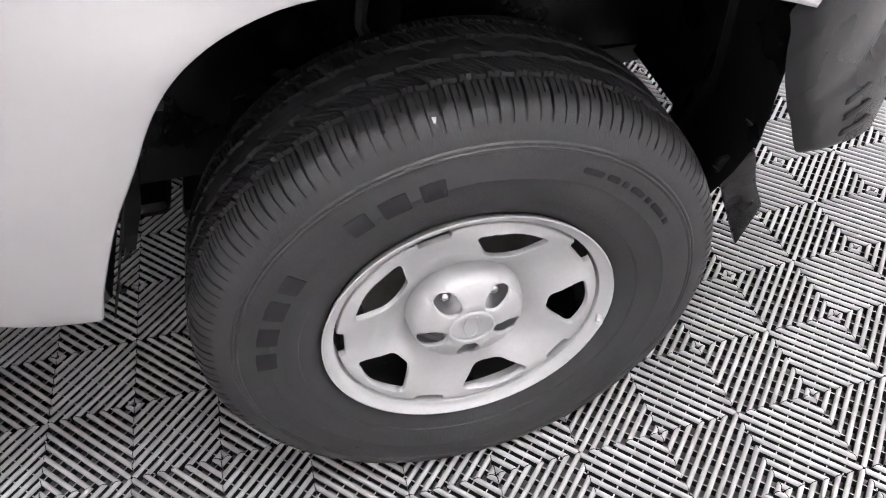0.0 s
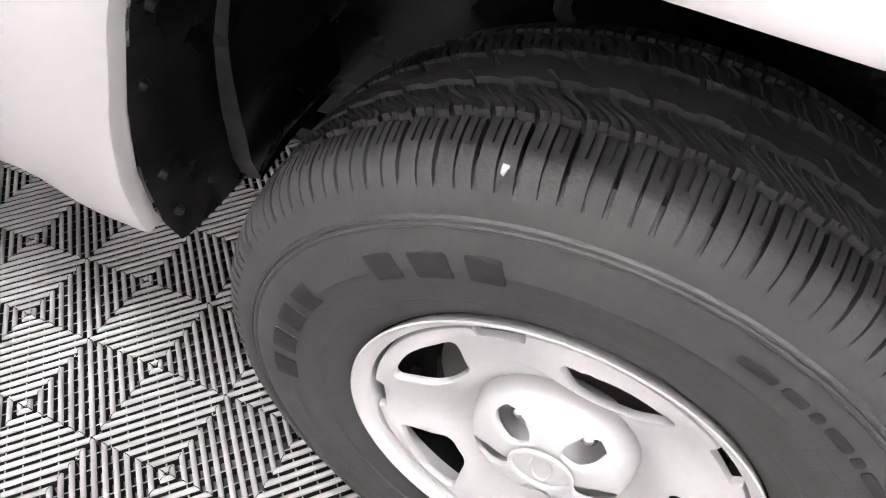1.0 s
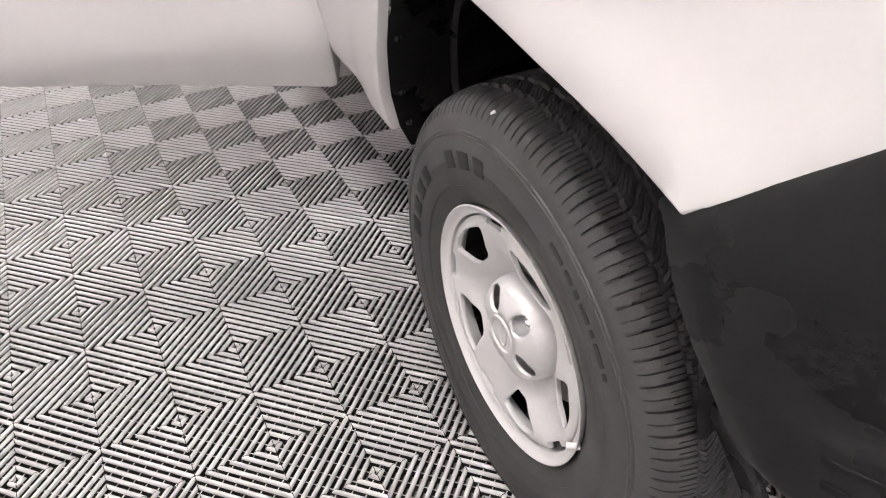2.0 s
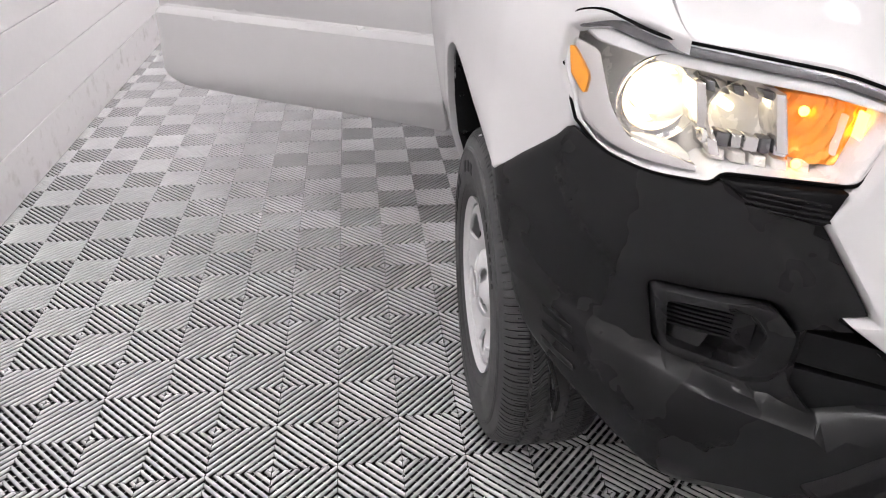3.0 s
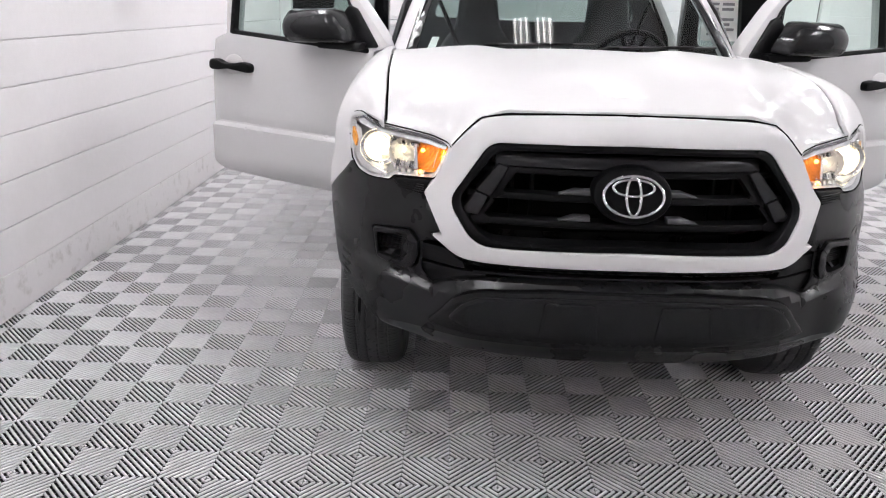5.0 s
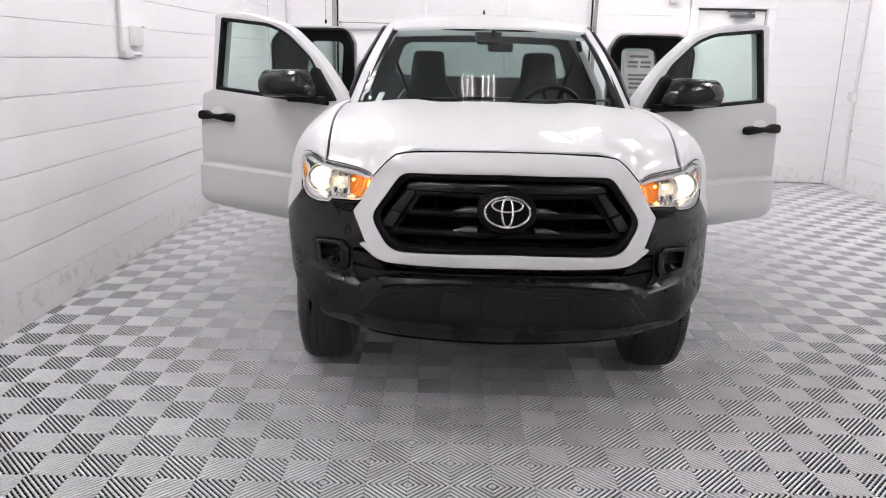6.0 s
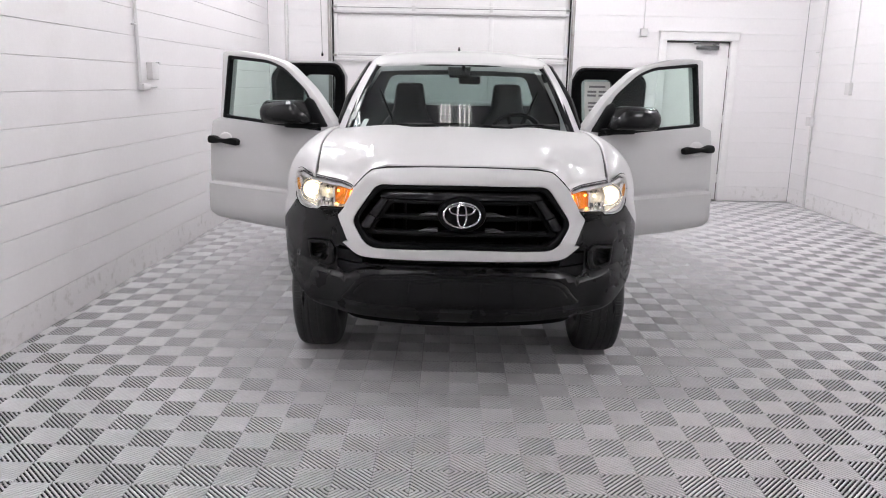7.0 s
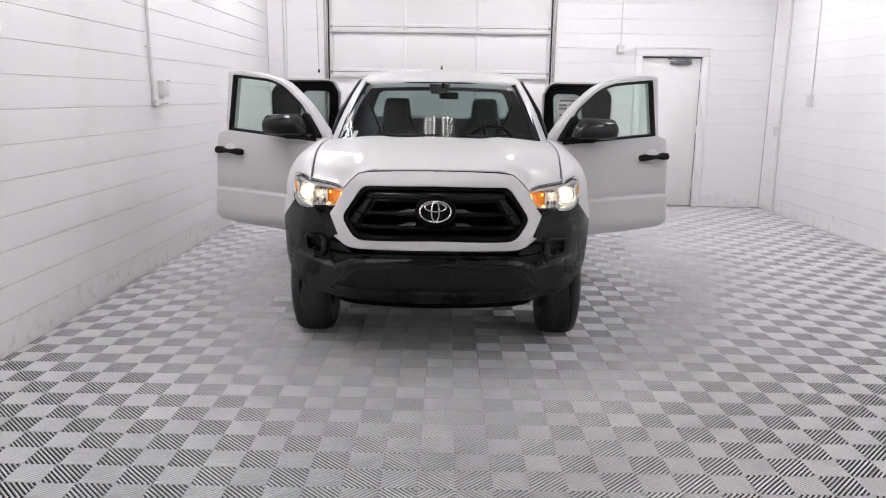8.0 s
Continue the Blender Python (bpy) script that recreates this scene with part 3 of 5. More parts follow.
part("oval", ring(0, 0.933, 0.062, 0.026, 0.009, -0.028), DARKCHROME, badge, "chrome flat oval")

# bumper
FOG = [(0.758, 0.740, 0.014), (0.629, 0.757, 0.010), (0.604, 0.725, 0.010), (0.606, 0.672, 0.008), (0.620, 0.640, 0.010), (0.645, 0.629, 0.010), (0.742, 0.640, 0.014)]
INTAKE = mirrored([(0, 0.682), (0.415, 0.679), (0.486, 0.686, 0.04), (0.545, 0.738), (0.590, 0.728), (0.594, 0.640), (0.562, 0.600, 0.006), (0.50, 0.631, 0.02), (0.44, 0.648, 0.03), (0, 0.660)])
COVER = mirrored([(0, 0.689), (0.42, 0.686), (0.494, 0.693, 0.05), (0.566, 0.755, 0.003), (0.538, 0.766, 0.003), (0.596, 0.878, 0.006), (0.566, 0.912), (0.688, 0.901), (0.701, 0.886), (0.765, 0.883, 0.02), (0.808, 0.893, 0.02), (0.836, 0.911), (0.845, 0.909), (0.861, 0.886), (0.879, 0.863), (0.895, 0.844), (0.912, 0.821), (0.930, 0.797, 0.004), (0.926, 0.753), (0.921, 0.711), (0.912, 0.66), (0.899, 0.598), (0.889, 0.560, 0.015), (0.850, 0.530, 0.03), (0.800, 0.492, 0.04), (0.72, 0.432, 0.05), (0.58, 0.404, 0.05), (0, 0.393)])


def lip_line(x):
    return lerp(abs(x), [0, 0.44, 0.50, 0.559, 0.629, 0.734, 0.80, 0.93], [0.658, 0.646, 0.629, 0.597, 0.608, 0.626, 0.634, 0.66])


def cover_face(u, v, d):
    proud = -0.030 * min(1, max(0, (lip_line(u) + 0.002 - v) / 0.015)) * ease(abs(u), 0.93, 0.80)
    # the rear edge beside the tyre is cut forward towards its foot
    proud -= 0.015 * ease(v, 0.76, 0.56) * ease(abs(u), 0.80, 0.91)
    # and the corner swells forward below the lip
    proud -= 0.030 * ease(v, 0.64, 0.54) * ease(abs(u), 0.60, 0.74) * ease(abs(u), 0.90, 0.84)
    return (u, nose(u, v) + proud + d, v)


lip = [(x, lip_line(x)) for x in (-0.92, -0.80, -0.734, -0.629, -0.57)]
bumper = part("bumper_cover", sheet(COVER, cover_face, [INTAKE, FOG, [(-p[0], *p[1:]) for p in FOG]], 0.03, 0.03, 0.006, creases=[[(k * x, z + o) for x, z in lip] for k in (-1, 1) for o in (0.002, -0.013)]), GREY, truck, "dark grey textured plastic bumper cover")
# the intake's depth is closed in the same shade colour
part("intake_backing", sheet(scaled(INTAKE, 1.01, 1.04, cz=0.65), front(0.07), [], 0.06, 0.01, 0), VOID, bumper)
part("intake_slat", sheet([(-0.44, 0.662), (0, 0.670), (0.44, 0.662), (0.44, 0.654), (0, 0.661), (-0.44, 0.654)], front(0.014), [], 0.05, 0.05, 0.003), GLOSSBLACK, bumper)
for sx in (-1, 1):
    for a in ([(0.485, 0.716), (0.606, 0.722), (0.606, 0.670), (0.50, 0.664), (0.46, 0.664)], [(0.40, 0.655), (0.50, 0.657), (0.608, 0.660), (0.608, 0.590), (0.56, 0.590), (0.50, 0.612), (0.40, 0.630)]):
        part("intake_panel", sheet([(*p, 0.003) for p in a], front(0.012 if a[0][1] > 0.7 else 0.016, sx), [], 0.03, 0.05, 0.004), BLACK, bumper, "black panel beside the grille")
    fog = part("fog_bezel", sheet([(0.685 + (p[0] - 0.685) * 0.965, 0.686 + (p[1] - 0.686) * 0.955, p[2]) for p in FOG], front(-0.016, sx), [[(0.740, 0.724, 0.008), (0.655, 0.737, 0.008), (0.637, 0.713, 0.008), (0.642, 0.672, 0.006), (0.656, 0.652, 0.008), (0.734, 0.658, 0.008)]], 0.02, 0.07, 0.004), GREY, truck, "dark grey fog lamp bezel")
    # shade behind the louvres, put in as a near-black sheet
    part("blank", sheet([(0.755, 0.745), (0.62, 0.755), (0.61, 0.70), (0.63, 0.625), (0.75, 0.632)], front(0.05, sx), [], 0.03, 0.01, 0), VOID, fog)
    for k in range(9):
        z = 0.672 + k * 0.0070
        part("louvre", sheet([(0.738, z + 0.004), (0.658, z + 0.008), (0.658, z + 0.004), (0.738, z)], front(0.016, sx), [], 0.03, 0.02, 0.001), BLACK, fog)
    part("facet", sheet([(0.674, 0.737, 0.004), (0.639, 0.722, 0.004), (0.640, 0.674, 0.004), (0.656, 0.650, 0.006), (0.694, 0.652, 0.004), (0.668, 0.680, 0.003)], lambda u, v, d: (sx * u, nose(u, v) + 0.004 + 0.7 * (u - 0.638) + d, v), [], 0.012, 0.03, 0.004), GREY, fog)
    part("facet", sheet([(0.740, 0.682, 0.004), (0.668, 0.684, 0.003), (0.692, 0.654, 0.004), (0.738, 0.656, 0.004)], lambda u, v, d: (sx * u, nose(u, v) + 0.004 + 0.9 * (v - 0.654) + d, v), [], 0.012, 0.03, 0.004), SATIN, fog)
    scoop = part("lamp_scoop", sheet([(0.694, 0.898, 0.004), (0.660, 0.872, 0.015), (0.594, 0.866, 0.008), (0.572, 0.910, 0.004)], front(-0.016, sx), [], 0.02, 0.04, 0.005), GRILLEBLACK, bumper, "black ribbed insert under the lamp")
    for k in range(4):
        z = 0.874 + k * 0.0062
        part("rib", sheet([(0.672, z + 0.0028), (0.592, z + 0.0022), (0.592, z), (0.672, z + 0.0006)], front(-0.021, sx), [], 0.03, 0.008, 0.0008), GREY, scoop)
    for k in range(3):
        part("slot", sheet([(0.872, 0.560 + k * 0.026, 0.003), (0.838, 0.552 + k * 0.028, 0.003), (0.838, 0.561 + k * 0.028, 0.003), (0.872, 0.571 + k * 0.026, 0.003)], lambda u, v, d: (sx * cover_face(u, v, d)[0], cover_face(u, v, d)[1] - 0.004, v), [], 0.02, 0.02, 0.002), BLACK, bumper)
BAR = mirrored([(0, 0.642), (0.21, 0.639), (0.425, 0.622, 0.03), (0.490, 0.595, 0.03), (0.540, 0.530, 0.03), (0.575, 0.494, 0.02), (0.550, 0.484, 0.02), (0.46, 0.479, 0.03), (0, 0.476)])
bar = part("bumper_bar", sheet(BAR, lambda u, v, d: (u, nose(u, max(v, 0.46)) - 0.050 + d, v), [], 0.03, 0.10, 0.012), SATIN, truck, "dark grey lower bumper bar")
part("bar_face", sheet(mirrored([(0, 0.628), (0.20, 0.625), (0.415, 0.608, 0.02), (0.470, 0.580, 0.02), (0.515, 0.522, 0.02), (0.45, 0.503, 0.02), (0, 0.497)]), lambda u, v, d: (u, nose(u, max(v, 0.46)) - 0.060 + d, v), [], 0.015, 0.04, 0.008), SATIN, bar, "raised face of the bar")
for x in (-0.165, 0.165):
    part("pad", sheet([(x - 0.072, 0.612, 0.012), (x + 0.072, 0.612, 0.012), (x + 0.085, 0.506, 0.01), (x - 0.085, 0.506, 0.01)], lambda u, v, d: (u, nose(u, max(v, 0.46)) - 0.066 + d, v), [], 0.015, 0.02, 0.005), SATIN, bar)
part("valance", sheet(mirrored([(0, 0.40), (0.50, 0.40), (0.62, 0.40), (0.54, 0.335, 0.03), (0, 0.325)]), front(0.06), [], 0.05, 0.05, 0.006), VOID, truck, "black lower valance")

# headlamps
LAMP = [(0.850, 1.044, 0.01), (0.834, 1.066, 0.012), (0.806, 1.074, 0.012), (0.753, 1.052, 0.02), (0.576, 1.036, 0.02), (0.524, 1.020, 0.012), (0.512, 1.006, 0.006), (0.560, 0.914, 0.012), (0.688, 0.904, 0.012), (0.700, 0.889, 0.008), (0.765, 0.884, 0.02), (0.813, 0.894, 0.02), (0.837, 0.924), (0.849, 0.985)]


def lamp_loop(k, dx=0.0, dz=0.0):
    return [(0.676 + (p[0] - 0.676) * k + dx, 0.975 + (p[1] - 0.975) * k + dz, *p[2:]) for p in LAMP]


for sx in (-1, 1):
    head = part("headlamp", sheet(lamp_loop(0.995), front(0.085, sx), [], 0.03, 0.012, 0.004), LAMPWHITE, truck, "lit headlamp with clear lens, projector and amber reflector")
    part("shell", sheet(lamp_loop(1.0), front(0.001, sx), [lamp_loop(0.955, 0.0, -0.002)], 0.02, 0.10, 0.003), LAMPSTRIP, head, "silvered lamp shell")
    rim = [(p[0], p[1]) for p in fillet(lamp_loop(1.004))]
    # a near-black tube draws the shaded gap round the lamp
    part("lamp_seam", tube([(sx * u, nose(u, v) - 0.001, v) for u, v in rim + rim[:1]], 0.0024, 6), VOID, head, "dark line for the shaded gap round the lamp")
    part("brow", sheet([(0.844, 1.048, 0.006), (0.832, 1.064, 0.01), (0.806, 1.072, 0.01), (0.753, 1.051, 0.02), (0.576, 1.034, 0.02), (0.520, 1.018, 0.01), (0.526, 1.006, 0.004), (0.58, 1.021), (0.748, 1.035), (0.80, 1.052), (0.828, 1.044)], front(0.002, sx), [], 0.02, 0.05, 0.004), LAMPGREY, head, "smoked grey brow along the lamp's upper edge")
    part("brow_strip", sheet([(0.822, 1.042, 0.006), (0.80, 1.049), (0.748, 1.033), (0.58, 1.019), (0.528, 1.005), (0.532, 0.996), (0.585, 1.007), (0.745, 1.019), (0.81, 1.030)], lambda u, v, d: (sx * u, nose(u, v) + 0.006 + 0.2 * max(0, v - 1.0) + d, v), [], 0.02, 0.06, 0.003), LAMPSTRIP, head, "bright silvered strip")
    part("outer_frame", sheet([(0.838, 1.03, 0.01), (0.808, 1.02, 0.01), (0.797, 0.95, 0.02), (0.78, 0.918, 0.01), (0.71, 0.903, 0.006), (0.71, 0.893, 0.004), (0.77, 0.893, 0.02), (0.810, 0.905, 0.02), (0.836, 0.935)], front(0.010, sx), [], 0.02, 0.05, 0.005), LAMPSILVER, head, "silvered frame round the projector")
    y0 = nose(0.742, 0.971)
    cup = lathe([(0.0, 0.060), (0.006, 0.060), (0.010, 0.056), (0.012, 0.048), (0.035, 0.042), (0.045, 0.03), (0.045, 0.0)], "y", (sx * 0.744, y0 + 0.030, 0.970), 40)
    part("projector_cup", cup, LAMPSILVER, head, "grey ring round the projector")
    ball = [(-0.010 + 0.050 * (1 - math.cos(a)), 0.029 * math.sin(a)) for a in [math.pi / 2 * k / 8 for k in range(9)]]
    part("projector", lathe(ball, "y", (sx * 0.742, y0 + 0.030, 0.970), 32), BEAM, head, "lit round projector lens")
    bowl = [(0.0, 0.046), (0.003, 0.043), (0.024, 0.034), (0.046, 0.018), (0.054, 0.008), (0.056, 0.0)]
    yb = nose(0.664, 0.972)
    part("high_beam", lathe(bowl, "y", (sx * 0.662, yb + 0.03, 0.968), 11), LAMPWHITE, head, "bright high beam bowl")
    part("bulb_shield", lathe([(-0.004, 0.0), (-0.002, 0.006), (0.03, 0.007)], "y", (sx * 0.662, yb + 0.060, 0.968), 16), BEAM, head, "lit daytime lamp")
    for k in range(6):
        x = 0.698 - k * 0.0145
        part("facet", sheet([(x, 1.004 - k * 0.001, 0.002), (x - 0.011, 1.003 - k * 0.001, 0.002), (x - 0.013, 0.988, 0.002), (x - 0.003, 0.990, 0.002)], lambda u, v, d: (sx * u, nose(u, v) + 0.034 + (0.010 if k % 2 else -0.004) * (v - 0.99) / 0.012 + d, v), [], 0.01, 0.02, 0.002), LAMPSILVER if k % 2 else LAMPGREY, head, "bright cut of the reflector")
        part("facet", sheet([(x, 0.944, 0.002), (x - 0.012, 0.944, 0.002), (x - 0.009, 0.926, 0.002), (x + 0.003, 0.926, 0.002)], lambda u, v, d: (sx * u, nose(u, v) + 0.030 + (0.25 if k % 2 else -0.35) * (u - x) + d, v), [], 0.01, 0.02, 0.002), LAMPGREY if k % 3 == 1 else LAMPSILVER, head, "bright cut of the reflector")
    for x, z0, z1 in ((0.702, 0.945, 1.000), (0.622, 0.930, 1.000), (0.690, 0.915, 0.935)):
        part("divider", sheet([(x + 0.006, z1, 0.002), (x - 0.004, z1, 0.002), (x - 0.008, z0, 0.002), (x + 0.004, z0, 0.002)], front(0.026, sx), [], 0.02, 0.05, 0.002), LAMPSILVER, head, "silvered rib between the bowls")
    am = [(0.612, 0.998), (0.530, 0.998, 0.006), (0.518, 0.992, 0.004), (0.553, 0.922, 0.006), (0.612, 0.915), (0.622, 0.955)]
    reflector = part("turn_reflector", sheet(am, lambda u, v, d: (sx * u, nose(u, v) + 0.045 + d + 0.25 * abs(u - 0.575) + 0.0022 * math.sin(math.hypot(u - 0.64, v - 1.0) * 560), v), [], 0.005, 0.02, 0.002), AMBER, head, "amber turn signal reflector")
    # the first flute glows, which paints the yellow highlight on the reflector
    for k in range(2):
        x = 0.534 + k * 0.020
        part("flute", sheet([(x + 0.0025, 0.985 - k * 0.004, 0.001), (x, 0.987 - k * 0.004, 0.001), (x + 0.012, 0.938 - k * 0.002, 0.001), (x + 0.0145, 0.936 - k * 0.002, 0.001)], front(0.034, sx), [], 0.01, 0.02, 0.002), LAMPWHITE if k else BULB, reflector, "reflector flute painted as a bright streak")
    for x, z, r in ((0.600, 0.983, 0.0065), (0.606, 0.921, 0.006)):
        ball = [(-r * math.cos(a), r * math.sin(a)) for a in [math.pi * k / 8 for k in range(9)]]
        part("bulb", lathe(ball, "y", (sx * x, nose(x, z) + 0.030, z), 16), BULB, reflector, "lit amber bulb")
    part("side_reflector", sheet([(0.845, 1.016, 0.006), (0.837, 1.018, 0.004), (0.821, 0.984, 0.008), (0.827, 0.956, 0.008), (0.842, 0.985, 0.008)], front(0.004, sx), [], 0.012, 0.01, 0.002), AMBER, head, "amber side reflector")
    part("lower_step", sheet([(0.80, 0.915, 0.004), (0.715, 0.902, 0.004), (0.715, 0.912, 0.004), (0.80, 0.927, 0.004)], front(0.02, sx), [], 0.02, 0.04, 0.003), LAMPWHITE, head)
    for k in range(5):
        x = 0.69 - k * 0.021
        part("flute", sheet([(x, 0.905 + 0.004), (x - 0.014, 0.905 + 0.004), (x - 0.014, 0.922), (x, 0.922)], front(0.03, sx), [], 0.02, 0.03, 0.003), LAMPWHITE, head)
    lens = part("lens", sheet(lamp_loop(0.995), front(-0.003, sx), [], 0.03, 0.006, 0.004), LENS, head, "clear lamp lens")
    lens.visible_shadow = False


# hood
seam_plan = curve([-0.60, -0.556, -0.4, -0.2, 0.0, 0.2, 0.42], [0.70, 0.722, 0.729, 0.741, 0.750, 0.760, 0.772])


def seam_x(y):
    return seam_plan(y)


seam_rise = curve([-0.60, -0.556, -0.48, -0.39, -0.30, -0.20, 0.0, 0.2, 0.42, 0.75], [1.05, 1.058, 1.098, 1.145, 1.176, 1.195, 1.211, 1.220, 1.222, 1.222])


def seam_z(y):
    return seam_rise(y)


crown_rise = curve([-0.78, -0.74, -0.6, -0.4, -0.2, 0.0, 0.2, 0.42], [1.105, 1.123, 1.160, 1.195, 1.217, 1.232, 1.242, 1.247])


def crown_z(y):
    return crown_rise(y)


hood_edge_y = curve([0.36, 0.43, 0.512, 0.576, 0.721], [-0.72, -0.708, -0.705, -0.658, -0.566])


hood_edge_z = curve([0.34, 0.38, 0.43, 0.47, 0.512, 0.53, 0.576, 0.721], [1.117, 1.114, 1.101, 1.066, 1.018, 1.026, 1.041, 1.053])


def hood_z(x, y):
    ax = abs(x)
    cz = crown_z(y) - 0.008 * ease(ax, 0.0, 0.36) + 0.010 * ease(ax, 0.28, 0.40) * ease(y, -0.66, -0.40)
    side = seam_z(max(y, -0.58))
    k = ease(ax, 0.40, seam_x(y))
    z = cz * (1 - k) + side * k
    # towards the lamp the panel drops to the lamp's upper edge
    edge = hood_edge_y(ax)
    low = hood_edge_z(ax)
    t = ease(y - edge, 0.13, 0.0) * ease(ax, 0.34, 0.40)
    return z * (1 - t) + low * t


HOOD = mirrored([(0, -0.730), (0.19, -0.724), (0.36, -0.708, 0.03), (0.43, -0.704, 0.03), (0.47, -0.712), (0.510, -0.712, 0.006), (0.576, -0.650), (0.717, -0.553, 0.004), (0.724, -0.4), (0.736, -0.20), (0.745, 0.0), (0.755, 0.2), (0.765, 0.40, 0.03), (0.60, 0.41), (0.30, 0.375), (0, 0.36)])
part("hood", sheet(HOOD, lambda u, v, d: (u, v, hood_z(u, v) - d), [], 0.02, 0.010, 0.004), PAINT, truck, "glossy white hood")
hood_edge = [(x, lerp(abs(x), [0, 0.19, 0.36, 0.43, 0.47, 0.510], [-0.730, -0.724, -0.709, -0.705, -0.713, -0.713])) for x in np.linspace(-0.512, 0.512, 61)]
# A black tube stands for the shadow line under the hood's front edge.
part("hood_seal", tube([(x, y - 0.004, lerp(abs(x), [0, 0.19, 0.30, 0.36, 0.43, 0.47, 0.512], [1.119, 1.1165, 1.1135, 1.111, 1.098, 1.063, 1.016])) for x, y in hood_edge], 0.0023, 8), VOID, truck, "black line painting the shaded gap along the hood")
# a near-black sheet under the hood puts in the shade of its edge gaps
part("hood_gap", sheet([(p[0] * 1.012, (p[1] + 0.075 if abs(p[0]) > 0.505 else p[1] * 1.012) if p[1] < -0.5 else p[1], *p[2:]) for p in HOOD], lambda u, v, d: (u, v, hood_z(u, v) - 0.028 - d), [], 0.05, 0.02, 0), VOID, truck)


# fenders
def wide(y, z):
    """How wide the truck is at a height, seen from the front, with the taper towards the nose."""
    w = lerp(z, [0.42, 0.45, 0.51, 0.594, 0.695, 0.783, 0.85, 0.95, 1.03], [0.835, 0.85, 0.878, 0.902, 0.917, 0.926, 0.932, 0.926, 0.905])
    yy = y - max(0, z - 0.78) * 0.37
    tip = lerp(yy, [-0.88, -0.82, -0.775, -0.705, -0.625, -0.5, -0.415, -0.335, -0.2, 0.0], [0.0, 0.45, 0.54, 0.65, 0.75, 0.85, 0.90, 0.932, 0.95, 0.96])
    return min(w, tip)


def flare(y, z):
    """The swelling of the fender round the wheel arch."""
    r = math.hypot(y, z - 0.40)
    return 0.006 * ease(r, 0.66, 0.50) - 0.007 * math.exp(-((r - 0.60) / 0.05) ** 2)


def fender_face(sx):
    def face(y, v, d):
        if v <= 0.93:
            return (sx * (wide(y, v) + flare(y, v) - d), y, v)
        w = (v - 0.93) / 0.33
        x0, xs = wide(y, 0.93), min(seam_x(y) + 0.003, wide(y, 0.93) - 0.01)
        zs = max(seam_z(y), 0.95)
        a = w * math.pi / 2
        x = xs + (x0 - xs) * math.cos(a) ** 0.8 if w < 1 else xs
        z = 0.93 + (zs - 0.93) * math.sin(a)
        return (sx * (x + flare(y, 0.93) * (1 - w) - d * math.cos(a)), y, z - d * math.sin(a))
    return face


ARCH = [(0.458, 0.45), (0.430, 0.53), (0.399, 0.605), (0.366, 0.676), (0.333, 0.730), (0.301, 0.791), (0.267, 0.833), (0.219, 0.864), (0.15, 0.883), (0.06, 0.876), (-0.03, 0.865), (-0.11, 0.852), (-0.18, 0.841), (-0.25, 0.826), (-0.30, 0.812), (-0.341, 0.797)]
for _ in range(2):
    # rounds the corners of the line
    ARCH = [ARCH[0]] + [(a[0] + (b[0] - a[0]) * k, a[1] + (b[1] - a[1]) * k) for a, b in zip(ARCH, ARCH[1:]) for k in (0.25, 0.75)] + [ARCH[-1]]


